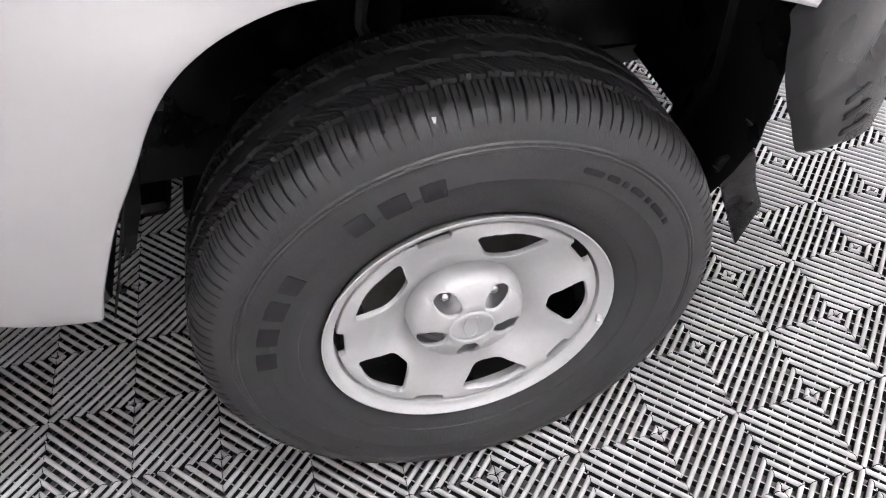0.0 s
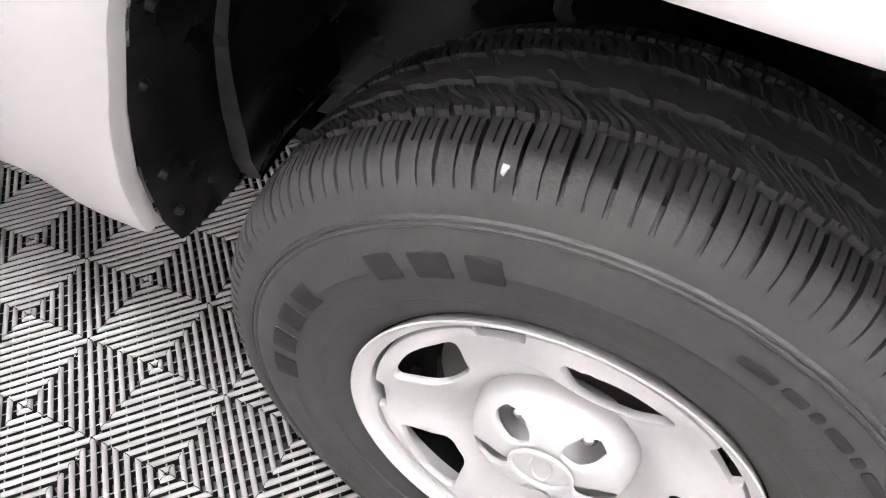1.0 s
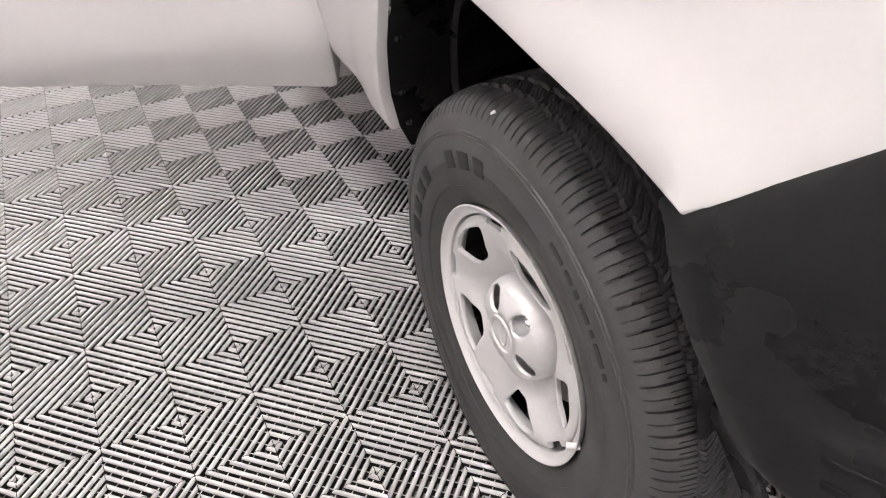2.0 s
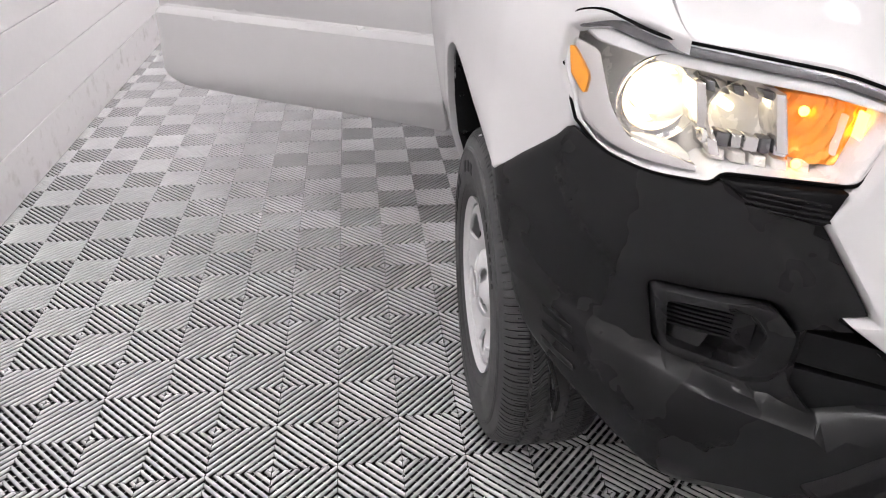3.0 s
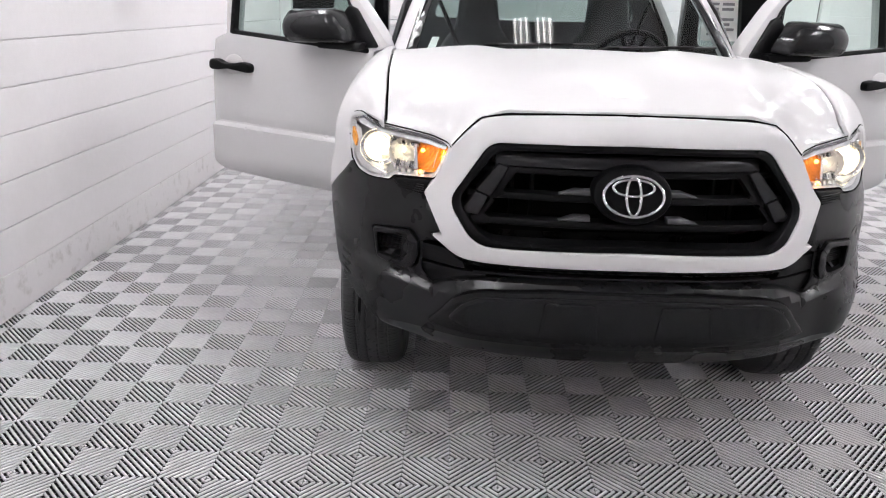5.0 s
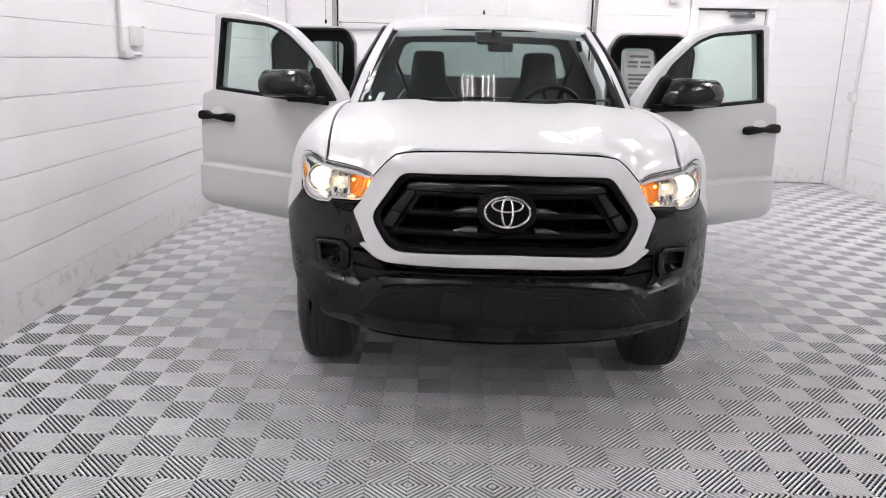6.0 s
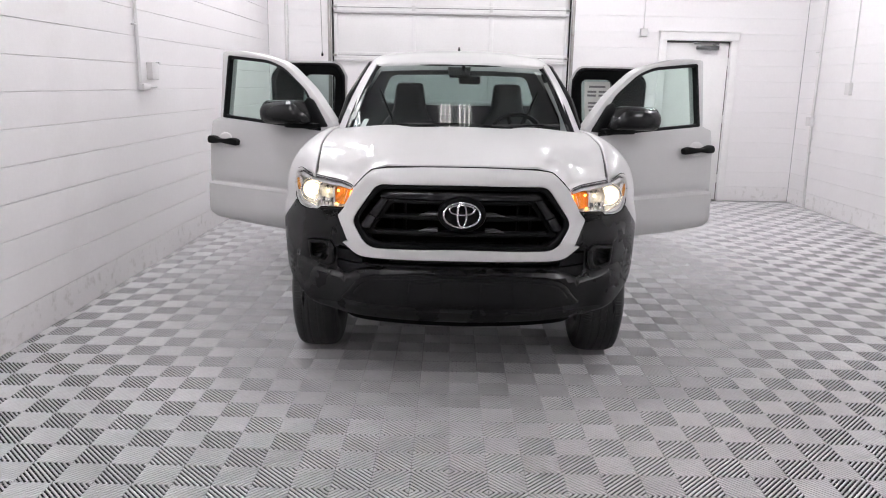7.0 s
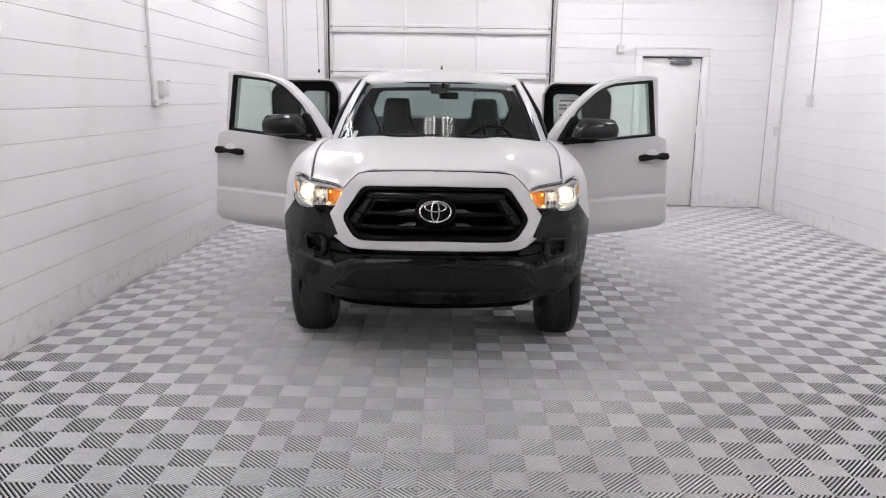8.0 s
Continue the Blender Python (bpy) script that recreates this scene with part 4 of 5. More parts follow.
FENDER = [(0.443, 0.490, 0.006)] + [p for p in ARCH if p[1] > 0.51 or p[0] < 0] + [(-0.372, 0.824), (-0.400, 0.847), (-0.424, 0.867), (-0.446, 0.890), (-0.460, 0.914), (-0.452, 0.955), (-0.424, 1.0), (-0.416, 1.06), (-0.478, 1.13), (-0.535, 1.20), (-0.558, 1.26), (-0.30, 1.26), (0.0, 1.26), (0.42, 1.26), (0.70, 1.26), (0.70, 1.0), (0.70, 0.56, 0.01), (0.60, 0.537), (0.545, 0.522)]
for sx in (-1, 1):
    part("fender", sheet(FENDER, fender_face(sx), [], 0.03, 0.022, 0.005), PAINT, truck, "white front fender with an open wheel arch")
    # wheel arch liner: a folded band behind the arch with fixing clips
    line = ARCH + [(-0.35, 0.72), (-0.365, 0.60), (-0.35, 0.47)]
    cut = [0.0, 0.006, 0.06, 0.115, 0.122, 0.20, 0.36]
    verts, faces = [], []
    fine = []
    for (ya, za), (yb, zb) in zip(line, line[1:]):
        fine += [(ya + (yb - ya) * k / 2, za + (zb - za) * k / 2) for k in range(2)]
    fine.append(line[-1])
    for i, (y, z) in enumerate(fine):
        out = Vector((y - 0.02, z - 0.40)).normalized()
        for k, c in enumerate(cut):
            push = (0.0, 0.0, 0.0, 0.004, -0.004, 0.05, 0.055)[k] + (0.010 * math.sin(i * 0.55) if k > 4 else 0)
            lower = ease(z, 0.75, 0.55) * (y > 0)
            push += (-0.012, -0.014, -0.016, -0.018, -0.030, -0.075, -0.075)[k] * lower
            x = wide(max(y, -0.33), z) - 0.012 - c
            verts.append((sx * x, y + out[0] * push, z + out[1] * push))
    n = len(cut)
    for i in range(len(fine) - 1):
        for k in range(n - 1):
            faces.append((i * n + k, i * n + k + 1, (i + 1) * n + k + 1, (i + 1) * n + k))
    liner = part("wheel_liner", (verts, faces), LINER, truck, "black plastic wheel arch liner with clips")
    for y, z in ((0.300, 0.787), (0.350, 0.706), (0.402, 0.597), (0.432, 0.52), (-0.352, 0.74), (-0.36, 0.62), (-0.352, 0.53)):
        x = wide(max(y, -0.33), z) - 0.03
        o = Vector((y - 0.02, z - 0.40)).normalized() * (0.016 if z < 0.65 and y > 0 else 0.003)
        p = rod(bmesh.new(), (sx * x, y - o[0] + 0.004 * (y < 0), z - o[1]), (sx * x, y - o[0] - (0.006 if y > 0 else -0.006), z - o[1] - 0.003), 0.006, 12, 0.004)
        part("clip", p, GREY, liner, "push clip")
    inner = part("inner_wall", sheet([(-0.5, 0.50), (-0.5, 1.0, 0.1), (0.5, 1.0, 0.1), (0.5, 0.45), (0.2, 0.50), (-0.2, 0.55)], lambda y, v, d: (sx * (0.53 + 0.03 * math.sin(9 * y) * math.sin(11 * v)), y, v), [], 0.05, 0.02, 0), LINER, liner)
    flap = [(-0.340, 0.545, 0.01), (-0.395, 0.55, 0.01), (-0.432, 0.47, 0.01), (-0.470, 0.405, 0.008), (-0.449, 0.325, 0.006), (-0.405, 0.42, 0.01)]
    part("splash_flap", sheet(flap, lambda y, v, d: (sx * (0.825 + 0.25 * max(0, v - 0.42) - d), y, v), [], 0.03, 0.006, 0.002), LINER, liner, "black splash flap behind the bumper")
    part("brake_hose", tube([(sx * 0.60, 0.02, 0.86), (sx * 0.66, 0.06, 0.80), (sx * 0.66, 0.08, 0.70), (sx * 0.62, 0.05, 0.60)], 0.008, 8), RUBBER, liner, "rubber brake hose")


# wheels
def tyre_mesh(fine=True):
    """The tyre round its own middle: sidewall with raised lines, grooved and siped tread, flattened where it stands."""
    half = [(0.086, 0.199), (0.097, 0.2035), (0.103, 0.212), (0.110, 0.226), (0.1125, 0.236), (0.114, 0.237), (0.1155, 0.241), (0.1175, 0.256), (0.1180, 0.272), (0.1185, 0.273), (0.1180, 0.276), (0.1178, 0.290), (0.1165, 0.303), (0.1150, 0.311), (0.1160, 0.3125), (0.1158, 0.3145), (0.1140, 0.316), (0.1150, 0.3175), (0.1145, 0.3195), (0.1120, 0.321), (0.1105, 0.328)]
    shoulder = [(0.108, 0.334), (0.106, 0.340), (0.1035, 0.346), (0.100, 0.351), (0.096, 0.3555), (0.091, 0.359)]
    crown = [(x, 0.3715 - 0.9 * (x / 0.09) ** 4 * 0.0125) for x in np.linspace(0.087, -0.087, 89 if fine else 45)]
    prof = half + shoulder + crown + [(-x, r) for x, r in reversed(shoulder)] + [(-x, r) for x, r in reversed(half)]
    one = [0.0, 0.05, 0.56, 0.61, 1.30, 1.34, 1.56, 1.60, 2.1, 2.5, 2.55, 2.82, 2.87, 3.70, 3.74, 3.96, 4.0, 4.45] if fine else [0.0, 0.05, 0.56, 0.61, 1.6, 2.5, 2.55, 2.82, 2.87, 3.9]
    a = np.radians([5 * k + o for k in range(72) for o in one])
    n = len(a)
    px = np.array([p[0] for p in prof])
    pr = np.array([p[1] for p in prof])
    rr = np.repeat(pr[None], n, 0)
    A, XX = np.meshgrid(a, px, indexing="ij")
    ax = np.abs(XX)
    slot = np.degrees(A) % 5.0
    wide_cut = (slot > 0.04) & (slot < 0.58)
    sipe = (slot > 2.52) & (slot < 2.84)
    thin = ((slot > 1.32) & (slot < 1.58)) | ((slot > 3.72) & (slot < 3.98))
    tread, inner = ax < 0.0885, ax < 0.0585
    middle, between = ax < 0.019, (ax > 0.021) & (ax < 0.056)
    # zigzag grooves round the tyre
    cut = np.zeros_like(rr)
    zig = 0.0016 * np.sign(np.sin(np.radians(np.degrees(A) * 72))) * np.clip(np.abs(np.sin(np.radians(np.degrees(A) * 72))) * 2.5, 0, 1)
    for g, w in ((-0.058, 0.0031), (-0.020, 0.0034), (0.020, 0.0034), (0.058, 0.0031)):
        cut = np.maximum(cut, np.where(np.abs(XX - g - zig) < w, 0.0066, 0))
    # cuts across the blocks and fine slits in them
    cut = np.maximum(cut, np.where(wide_cut & ~inner, 0.0085, 0))
    cut = np.maximum(cut, np.where(sipe & ~inner, 0.0050, 0))
    cut = np.maximum(cut, np.where(thin & ~inner & (ax < 0.083), 0.0025, 0))
    cut = np.maximum(cut, np.where(wide_cut & between, 0.0050, 0))
    cut = np.maximum(cut, np.where((sipe | thin) & between & (ax > 0.025) & (ax < 0.053), 0.0028, 0))
    cut = np.maximum(cut, np.where(wide_cut & middle & (np.degrees(A) % 10 < 5) & (ax > 0.003), 0.0040, 0))
    sh = (ax >= 0.0885) & (pr[None] > 0.330)
    cut = np.where(tread, cut, 0) + np.where(sh & wide_cut, 0.0060 * np.clip((pr[None] - 0.341) / 0.009, 0, 1), 0) + np.where(sh & sipe, 0.0035 * (pr[None] > 0.342), 0)
    rr = rr - cut
    # the cuts of the inner rows run slantwise, with a kink in each block
    A = A + np.where(inner, np.sign(XX) * (0.0585 - ax) * 2.1 + np.where(between, 0.010 * np.sin((ax - 0.021) / 0.035 * 2 * np.pi), 0), 0)
    Y, Z = rr * np.cos(A), rr * np.sin(A)
    flat = -AXLE_Z + 0.002
    XB = XX * (1 + 0.06 * np.clip((-Z - 0.20) / 0.15, 0, 1))
    Z = np.maximum(Z, flat)
    verts = np.stack((XB, Y, Z), -1).reshape(-1, 3).tolist()
    k = len(prof)
    faces = [(i * k + j, i * k + j + 1, ((i + 1) % n) * k + j + 1, ((i + 1) % n) * k + j) for i in range(n) for j in range(k - 1)]
    return verts, faces


def polar(points):
    return [(r * math.cos(radians(t)), r * math.sin(radians(t)), *more) for t, r, *more in points]


def disc_depth(r, th):
    """How deep the pressed wheel disc lies behind the rim edge."""
    d = lerp(r, [0.0, 0.055, 0.085, 0.105, 0.135, 0.165, 0.180, 0.192], [0.055, 0.055, 0.050, 0.036, 0.019, 0.011, 0.0105, 0.0125])
    spoke = math.cos(radians(5 * (th - 39)))
    return d + 0.007 * spoke * ease(r, 0.09, 0.12) * ease(r, 0.188, 0.165)


HOLE_AT, NOTCH_AT, NUT_AT = 69, 33, 50.5


def wheel():
    """A steel wheel with five holes, notched disc, hub cap and tyre, its outer face towards +x, round its own middle."""
    w = part("wheel", lathe([(0.088, 0.196), (0.095, 0.201), (0.104, 0.205), (0.108, 0.2065), (0.1085, 0.2045), (0.1060, 0.2025), (0.1025, 0.1995), (0.0995, 0.196), (0.0985, 0.1925), (0.0975, 0.1895), (0.094, 0.1888), (0.070, 0.1885)], "x", (0, 0, 0), 120), STEEL, truck, "silver painted steel wheel with a grey hub cap")
    # The silver barrel is coloured black for the shade behind the disc.
    part("barrel", lathe([(0.070, 0.1885), (0.06, 0.187), (0.02, 0.176), (-0.05, 0.176), (-0.09, 0.196)], "x", (0, 0, 0), 64), LINER, w, "inner barrel darkened for the shade inside the wheel")
    tyre = part("tyre", tyre_mesh(), RUBBER, w, "black all-season tyre with worn tread", 30)
    holes = []
    for k in range(5):
        t = HOLE_AT + 72 * k
        holes.append(polar([(t - 19, 0.172, 0.012), (t, 0.180, 0.03), (t + 19, 0.172, 0.012), (t + 9, 0.122, 0.012), (t - 9, 0.122, 0.012)]))
    outline = []
    for k in range(5):
        t = NOTCH_AT + 72 * k
        outline += polar([(t - 7.4, 0.1900), (t - 7, 0.180, 0.002), (t + 7, 0.180, 0.002), (t + 7.4, 0.1900)])
        outline += polar([(t + a, 0.1900) for a in range(12, 64, 4)])

    def face(u, v, d):
        r, th = math.hypot(u, v), math.degrees(math.atan2(v, u))
        return (0.1085 - disc_depth(r, th) - d, u * 0.975, v * 0.975)

    part("disc", sheet(outline, face, holes, 0.009, 0.009, 0.0025), STEEL, w, "pressed silver steel disc with five holes")
    cap_holes = []
    for k in range(5):
        t = NUT_AT + 72 * k
        cap_holes.append(polar([(t - 11, 0.074, 0.006), (t, 0.0785, 0.008), (t + 11, 0.074, 0.006), (t + 17, 0.056, 0.012), (t + 14, 0.041, 0.008), (t, 0.034, 0.006), (t - 14, 0.041, 0.008), (t - 17, 0.056, 0.012)]))

    def cap_face(u, v, d):
        r = math.hypot(u, v)
        h = lerp(r, [0, 0.034, 0.038, 0.045, 0.065, 0.077, 0.083, 0.086], [0.004, 0.004, 0.002, 0.002, 0.008, 0.015, 0.032, 0.056])
        return (0.1085 - h - d, u, v)

    cap = part("hub_cap", sheet(ellipse(0, 0, 0.0855, 0.0855, 60), cap_face, cap_holes, 0.007, 0.006, 0.003), STEEL, w, "silver plastic hub cap")
    part("cap_floor", lathe([(0.101, 0.0), (0.099, 0.027), (0.080, 0.038), (0.066, 0.055), (0.058, 0.080)], "x", (0, 0, 0), 48), STEEL, w, "silver floor of the cap pockets")
    part("cap_badge", sheet(ellipse(0, 0, 0.033, 0.033, 40), lambda u, v, d: (0.110 - d, u, v), [ellipse(0, 0, 0.029, 0.026, 40)], 0.01, 0.004, 0.001), STEEL, w, "raised oval on the cap")
    part("cap_badge", sheet(ellipse(0, 0, 0.012, 0.024, 30), lambda u, v, d: (0.1065 - d, u, v), [ellipse(0, 0, 0.009, 0.020, 30)], 0.01, 0.002, 0.001), STEEL, w)
    for k in range(5):
        a = radians(NUT_AT + 72 * k)
        y, z = 0.0572 * math.cos(a), 0.0572 * math.sin(a)
        bm = rod(bmesh.new(), (0.050, y, z), (0.080, y, z), 0.0105, 6)
        bmesh.ops.create_uvsphere(bm, u_segments=12, v_segments=8, radius=0.0095, matrix=Matrix.Translation((0.080, y, z)))
        part("lug_nut", bm, CHROME, w, "chrome lug nut")
    part("brake_disc", lathe([(0.028, 0.05), (0.03, 0.14), (0.018, 0.14), (0.0, 0.13)], "x", (0, 0, 0), 48), IRON, w, "iron brake disc")
    part("caliper", box((-0.02, -0.05, 0.09), (0.045, 0.08, 0.16), 0.015), IRON, w, "iron brake caliper")
    a = radians(347)
    part("valve", tube([(0.098, 0.203 * math.cos(a), 0.203 * math.sin(a)), (0.106, 0.199 * math.cos(a), 0.199 * math.sin(a)), (0.115, 0.194 * math.cos(a), 0.194 * math.sin(a))], [0.006, 0.005, 0.005], 10), STEEL, w, "valve stem")
    # raised bars in place of the maker's lettering
    for t0, widths in ((97, (6, 7, 6, 0)), (140, (6, 7, 7, 7)), (30, (2, 6, 2, 5, 2, 4, 6)), (230, (2, 6, 2, 5, 3))):
        t = t0
        big = len(widths) == 4
        for wd in widths:
            if not wd:
                continue
            r0, r1 = (0.264, 0.290) if big else (0.288, 0.296)
            pts = polar([(t, r0, 0.003), (t, r1, 0.003), (t + wd / 2, r1 + 0.0005), (t + wd, r1, 0.003), (t + wd, r0, 0.003), (t + wd / 2, r0)])
            part("raised_mark", sheet(pts, lambda u, v, d: (lerp(math.hypot(u, v), [0.256, 0.276, 0.290, 0.303], [0.1175, 0.1180, 0.1178, 0.1165]) + 0.0012 - d, u, v), [], 0.012, 0.003, 0.0008), RUBBER_DARK, tyre)
            t += wd + (3.0 if big else 1.2)
    return w


base = wheel()
chip = part("chip", sheet([(-0.0025, 0.003), (0.0025, 0.0035), (0.002, -0.0025), (-0.0006, -0.0035)], lambda u, v, d: (-0.89 + v, 0.041 + u, 0.3575 + 0.3535 + 0.4 * v - d), [], 0.01, 0.002, 0), LAMPSTRIP, truck, "small white chip stuck on the tread")
base.location = (WHEEL_X, 0, AXLE_Z)


def copy_part(ob, m):
    twins = {}
    for o in (ob, *ob.children_recursive):
        twins[o] = o.copy()
        scene.collection.objects.link(twins[o])
        twins[o].parent = twins.get(o.parent, o.parent)
    twins[ob].matrix_basis = m
    return twins[ob]


# the far-side wheel turns its face to -x; its turn about the axle brings its marks to where they stand
copy_part(base, pose(-WHEEL_X, 0, AXLE_Z) @ Matrix.Rotation(math.pi, 4, "Z"))
plain = bpy.data.meshes.new("tyre")
verts, faces = tyre_mesh(False)
plain.from_pydata(verts, [], faces)
plain.materials.append(RUBBER)
smooth(plain, 40)
for m in (pose(WHEEL_X, REAR_Y, AXLE_Z), pose(-WHEEL_X, REAR_Y, AXLE_Z) @ Matrix.Rotation(math.pi, 4, "Z")):
    for child in copy_part(base, m).children:
        if child.name.startswith("tyre"):
            child.data = plain


# cab: roof, pillars, glass
def roof_z(x, y):
    along = lerp(y, [0.98, 1.05, 1.25, 1.6, 1.9, 2.08, 2.14], [1.630, 1.664, 1.716, 1.745, 1.748, 1.728, 1.67])
    return along - 0.045 * (abs(x) / 0.60) ** 2.4 - 0.05 * ease(abs(x), 0.58, 0.70)


ROOF = mirrored([(0, 1.00), (0.35, 1.015), (0.555, 1.05, 0.03), (0.615, 1.12, 0.06), (0.655, 1.5), (0.66, 1.9), (0.63, 2.13, 0.06), (0, 2.15)])
part("roof", sheet(ROOF, lambda u, v, d: (u, v, roof_z(u, v) - d), [], 0.05, 0.05, 0.012), PAINT, truck, "white cab roof")
part("headliner", sheet(scaled(ROOF, 0.94, 0.94, cz=1.58), lambda u, v, d: (u, v, roof_z(u, v) - 0.055 - d), [], 0.08, 0.01, 0), HEADLINER, truck)
part("antenna", tube([(0.0, 1.86, 1.735), (0.0, 1.87, 1.757), (0.0, 1.885, 1.785)], [0.016, 0.011, 0.006], 10), BLACK, truck, "short black roof antenna")


def screen(u, v, d):
    """The windscreen: u across, v from 0 at its foot to 1 at the roof."""
    half = 0.705 - 0.125 * v
    x = u * half
    y = 0.385 + 0.64 * v + 0.10 * (abs(u) ** 2.2) * (1 - 0.3 * v)
    z = 1.215 + 0.425 * v + 0.02 * math.sin(math.pi * v) - 0.012 * u * u
    return (x, y + d * 0.55, z - d * 0.83)


glass_ob = part("windscreen", sheet([(-1, -0.03), (1, -0.03), (1, 1.0), (-1, 1.0)], screen, [], 0.07, 0.005, 0), WINDSCREEN, truck, "clear windscreen reflecting the hung lamps")
glass_ob.visible_shadow = False
part("screen_trim", sheet([(-1.03, -0.05), (1.03, -0.05), (1.03, 1.02), (-1.03, 1.02)], lambda u, v, d: tuple(a + b for a, b in zip(screen(u, v, d), (0, 0.001, 0.003))), [[(-0.965, -0.01, 0.05), (0.965, -0.01, 0.05), (0.955, 0.955, 0.08), (-0.955, 0.955, 0.08)]], 0.06, 0.012, 0.002), GLOSSBLACK, truck, "black windscreen surround")
part("tint_band", sheet([(-0.12, 0.80, 0.02), (0.10, 0.80, 0.02), (0.13, 0.99), (-0.15, 0.99)], lambda u, v, d: screen(u, v, 0.012 + d), [], 0.05, 0.02, 0.002), BLACK, truck, "black sensor housing behind the windscreen")
sticker = part("sticker", sheet([(0.86, 0.86), (0.93, 0.86), (0.93, 0.91), (0.86, 0.91)], lambda u, v, d: screen(u, v, 0.008 + d), [], 0.05, 0.001, 0), PAPER, truck, "small white windscreen patch, the lower one a painted reflection")
# This lower left patch paints a pale reflection in white; the upper is a sticker.
part("sticker", sheet([(-0.90, 0.06), (-0.85, 0.06), (-0.84, 0.15), (-0.885, 0.15)], lambda u, v, d: screen(u, v, 0.008 + d), [], 0.05, 0.001, 0), PAPER, truck, "small white windscreen patch, the lower one a painted reflection")
part("cowl", sheet([(-0.76, 0.30), (0.76, 0.30), (0.80, 0.50), (0.70, 0.55), (0.3, 0.45), (0, 0.44), (-0.3, 0.45), (-0.70, 0.55), (-0.80, 0.50)], lambda u, v, d: (u, v, 1.205 - 0.02 * (abs(u) / 0.75) ** 2 - d), [], 0.06, 0.03, 0.004), BLACK, truck, "black cowl grille")
for x0, x1 in ((-0.42, 0.10), (0.10, 0.62)):
    arm = part("wiper", tube([(x0, 0.40, 1.232), (x0 + 0.05, 0.43, 1.250), (x1 - 0.1, 0.44, 1.262)], [0.012, 0.008, 0.005], 8), BLACK, truck, "black wiper arm")
    part("blade", tube([(x0 + 0.10, 0.425, 1.252), (x1, 0.45, 1.262)], 0.006, 6), RUBBER, arm)


def strip(a, b, wa, wb, n=8):
    """A pillar between two ends: each end is a list of four corners."""
    verts, faces = [], []
    for i in range(n + 1):
        t = i / n
        verts += [tuple(Vector(p) * (1 - t) + Vector(q) * t + Vector((0, 0, 1)) * wa * math.sin(math.pi * t)) for p, q in zip(a, b)]
    m = len(a)
    for i in range(n):
        for k in range(m):
            faces.append((i * m + k, i * m + (k + 1) % m, (i + 1) * m + (k + 1) % m, (i + 1) * m + k))
    faces += [tuple(range(m))[::-1], tuple(range(len(verts) - m, len(verts)))]
    return verts, faces


for sx in (-1, 1):
    foot = [(sx * 0.715, 0.50, 1.195), (sx * 0.775, 0.60, 1.20), (sx * 0.80, 0.72, 1.19), (sx * 0.72, 0.62, 1.17)]
    head = [(sx * 0.572, 1.055, 1.632), (sx * 0.60, 1.085, 1.640), (sx * 0.63, 1.16, 1.625), (sx * 0.57, 1.12, 1.60)]
    pil = part("a_pillar", strip(foot, head, 0.03, 0), PAINT, truck, "white windscreen pillar", 50)
    seal = [Vector((sx * 0.805, 0.735, 1.185)), Vector((sx * 0.75, 0.90, 1.40)), Vector((sx * 0.64, 1.17, 1.618)), Vector((sx * 0.66, 1.5, 1.64)), Vector((sx * 0.665, 1.9, 1.63)), Vector((sx * 0.72, 2.02, 1.50)), Vector((sx * 0.86, 2.04, 1.2)), Vector((sx * 0.88, 2.04, 0.55))]
    part("door_seal", tube(seal, 0.018, 8), BLACK, truck, "black door seal")
    part("cowl_side", sheet([(0.62, 0.47), (0.79, 0.47), (0.79, 1.17), (0.62, 1.20)], lambda y, v, d: (sx * (wide(0.3, v) - 0.05 - 0.10 * ease(v, 1.0, 1.2) - d), y, v), [], 0.06, 0.08, 0.004), PAINT, truck, "white door hinge pillar")
    part("rocker", sheet([(0.66, 0.50, 0.02), (2.1, 0.46, 0.02), (2.1, 0.53, 0.01), (0.66, 0.53, 0.01)], lambda y, v, d: (sx * (0.83 + 0.03 * ease(v, 0.46, 0.52) - d), y, v), [], 0.08, 0.10, 0.012), PAINT, truck, "white door sill")
    part("sill_plate", box((sx * 0.62, 0.70, 0.525), (sx * 0.84, 2.06, 0.536), 0.003), BLACK, truck)
    part("cab_corner", sheet([(1.98, 0.50), (2.14, 0.50), (2.14, 1.64), (1.98, 1.66)], lambda y, v, d: (sx * (lerp(v, [0.5, 0.95, 1.25, 1.66], [0.90, 0.925, 0.885, 0.665]) - d), y, v), [], 0.06, 0.05, 0.006), PAINT, truck, "white rear cab corner")

# rear wall of the cab with its window
def cab_back(u, v, d):
    return (u, 2.10 + 0.03 * ease(v, 1.25, 1.65) * -1 + d, v)


BACKWALL = mirrored([(0, 1.67), (0.60, 1.65, 0.05), (0.86, 1.25), (0.90, 0.95), (0.88, 0.45), (0, 0.45)])
REARWIN = mirrored([(0, 1.575), (0.56, 1.565, 0.06), (0.645, 1.335, 0.05), (0, 1.325)])
part("cab_back", sheet(BACKWALL, cab_back, [REARWIN], 0.06, 0.05, 0.004), TRIM, truck, "grey trimmed rear cab wall")
rw = part("rear_window", sheet(scaled(REARWIN, 1.02, 1.05, cz=1.45), lambda u, v, d: cab_back(u, v, d + 0.02), [], 0.08, 0.004, 0), PRIVACY, truck, "rear cab window")
rw.visible_shadow = False

# cabin
part("cabin_floor", box((-0.80, 0.45, 0.44), (0.80, 2.1, 0.50), 0.01), TRIM, truck)
part("firewall", box((-0.78, 0.46, 0.46), (0.78, 0.52, 1.16), 0.01), TRIM, truck)


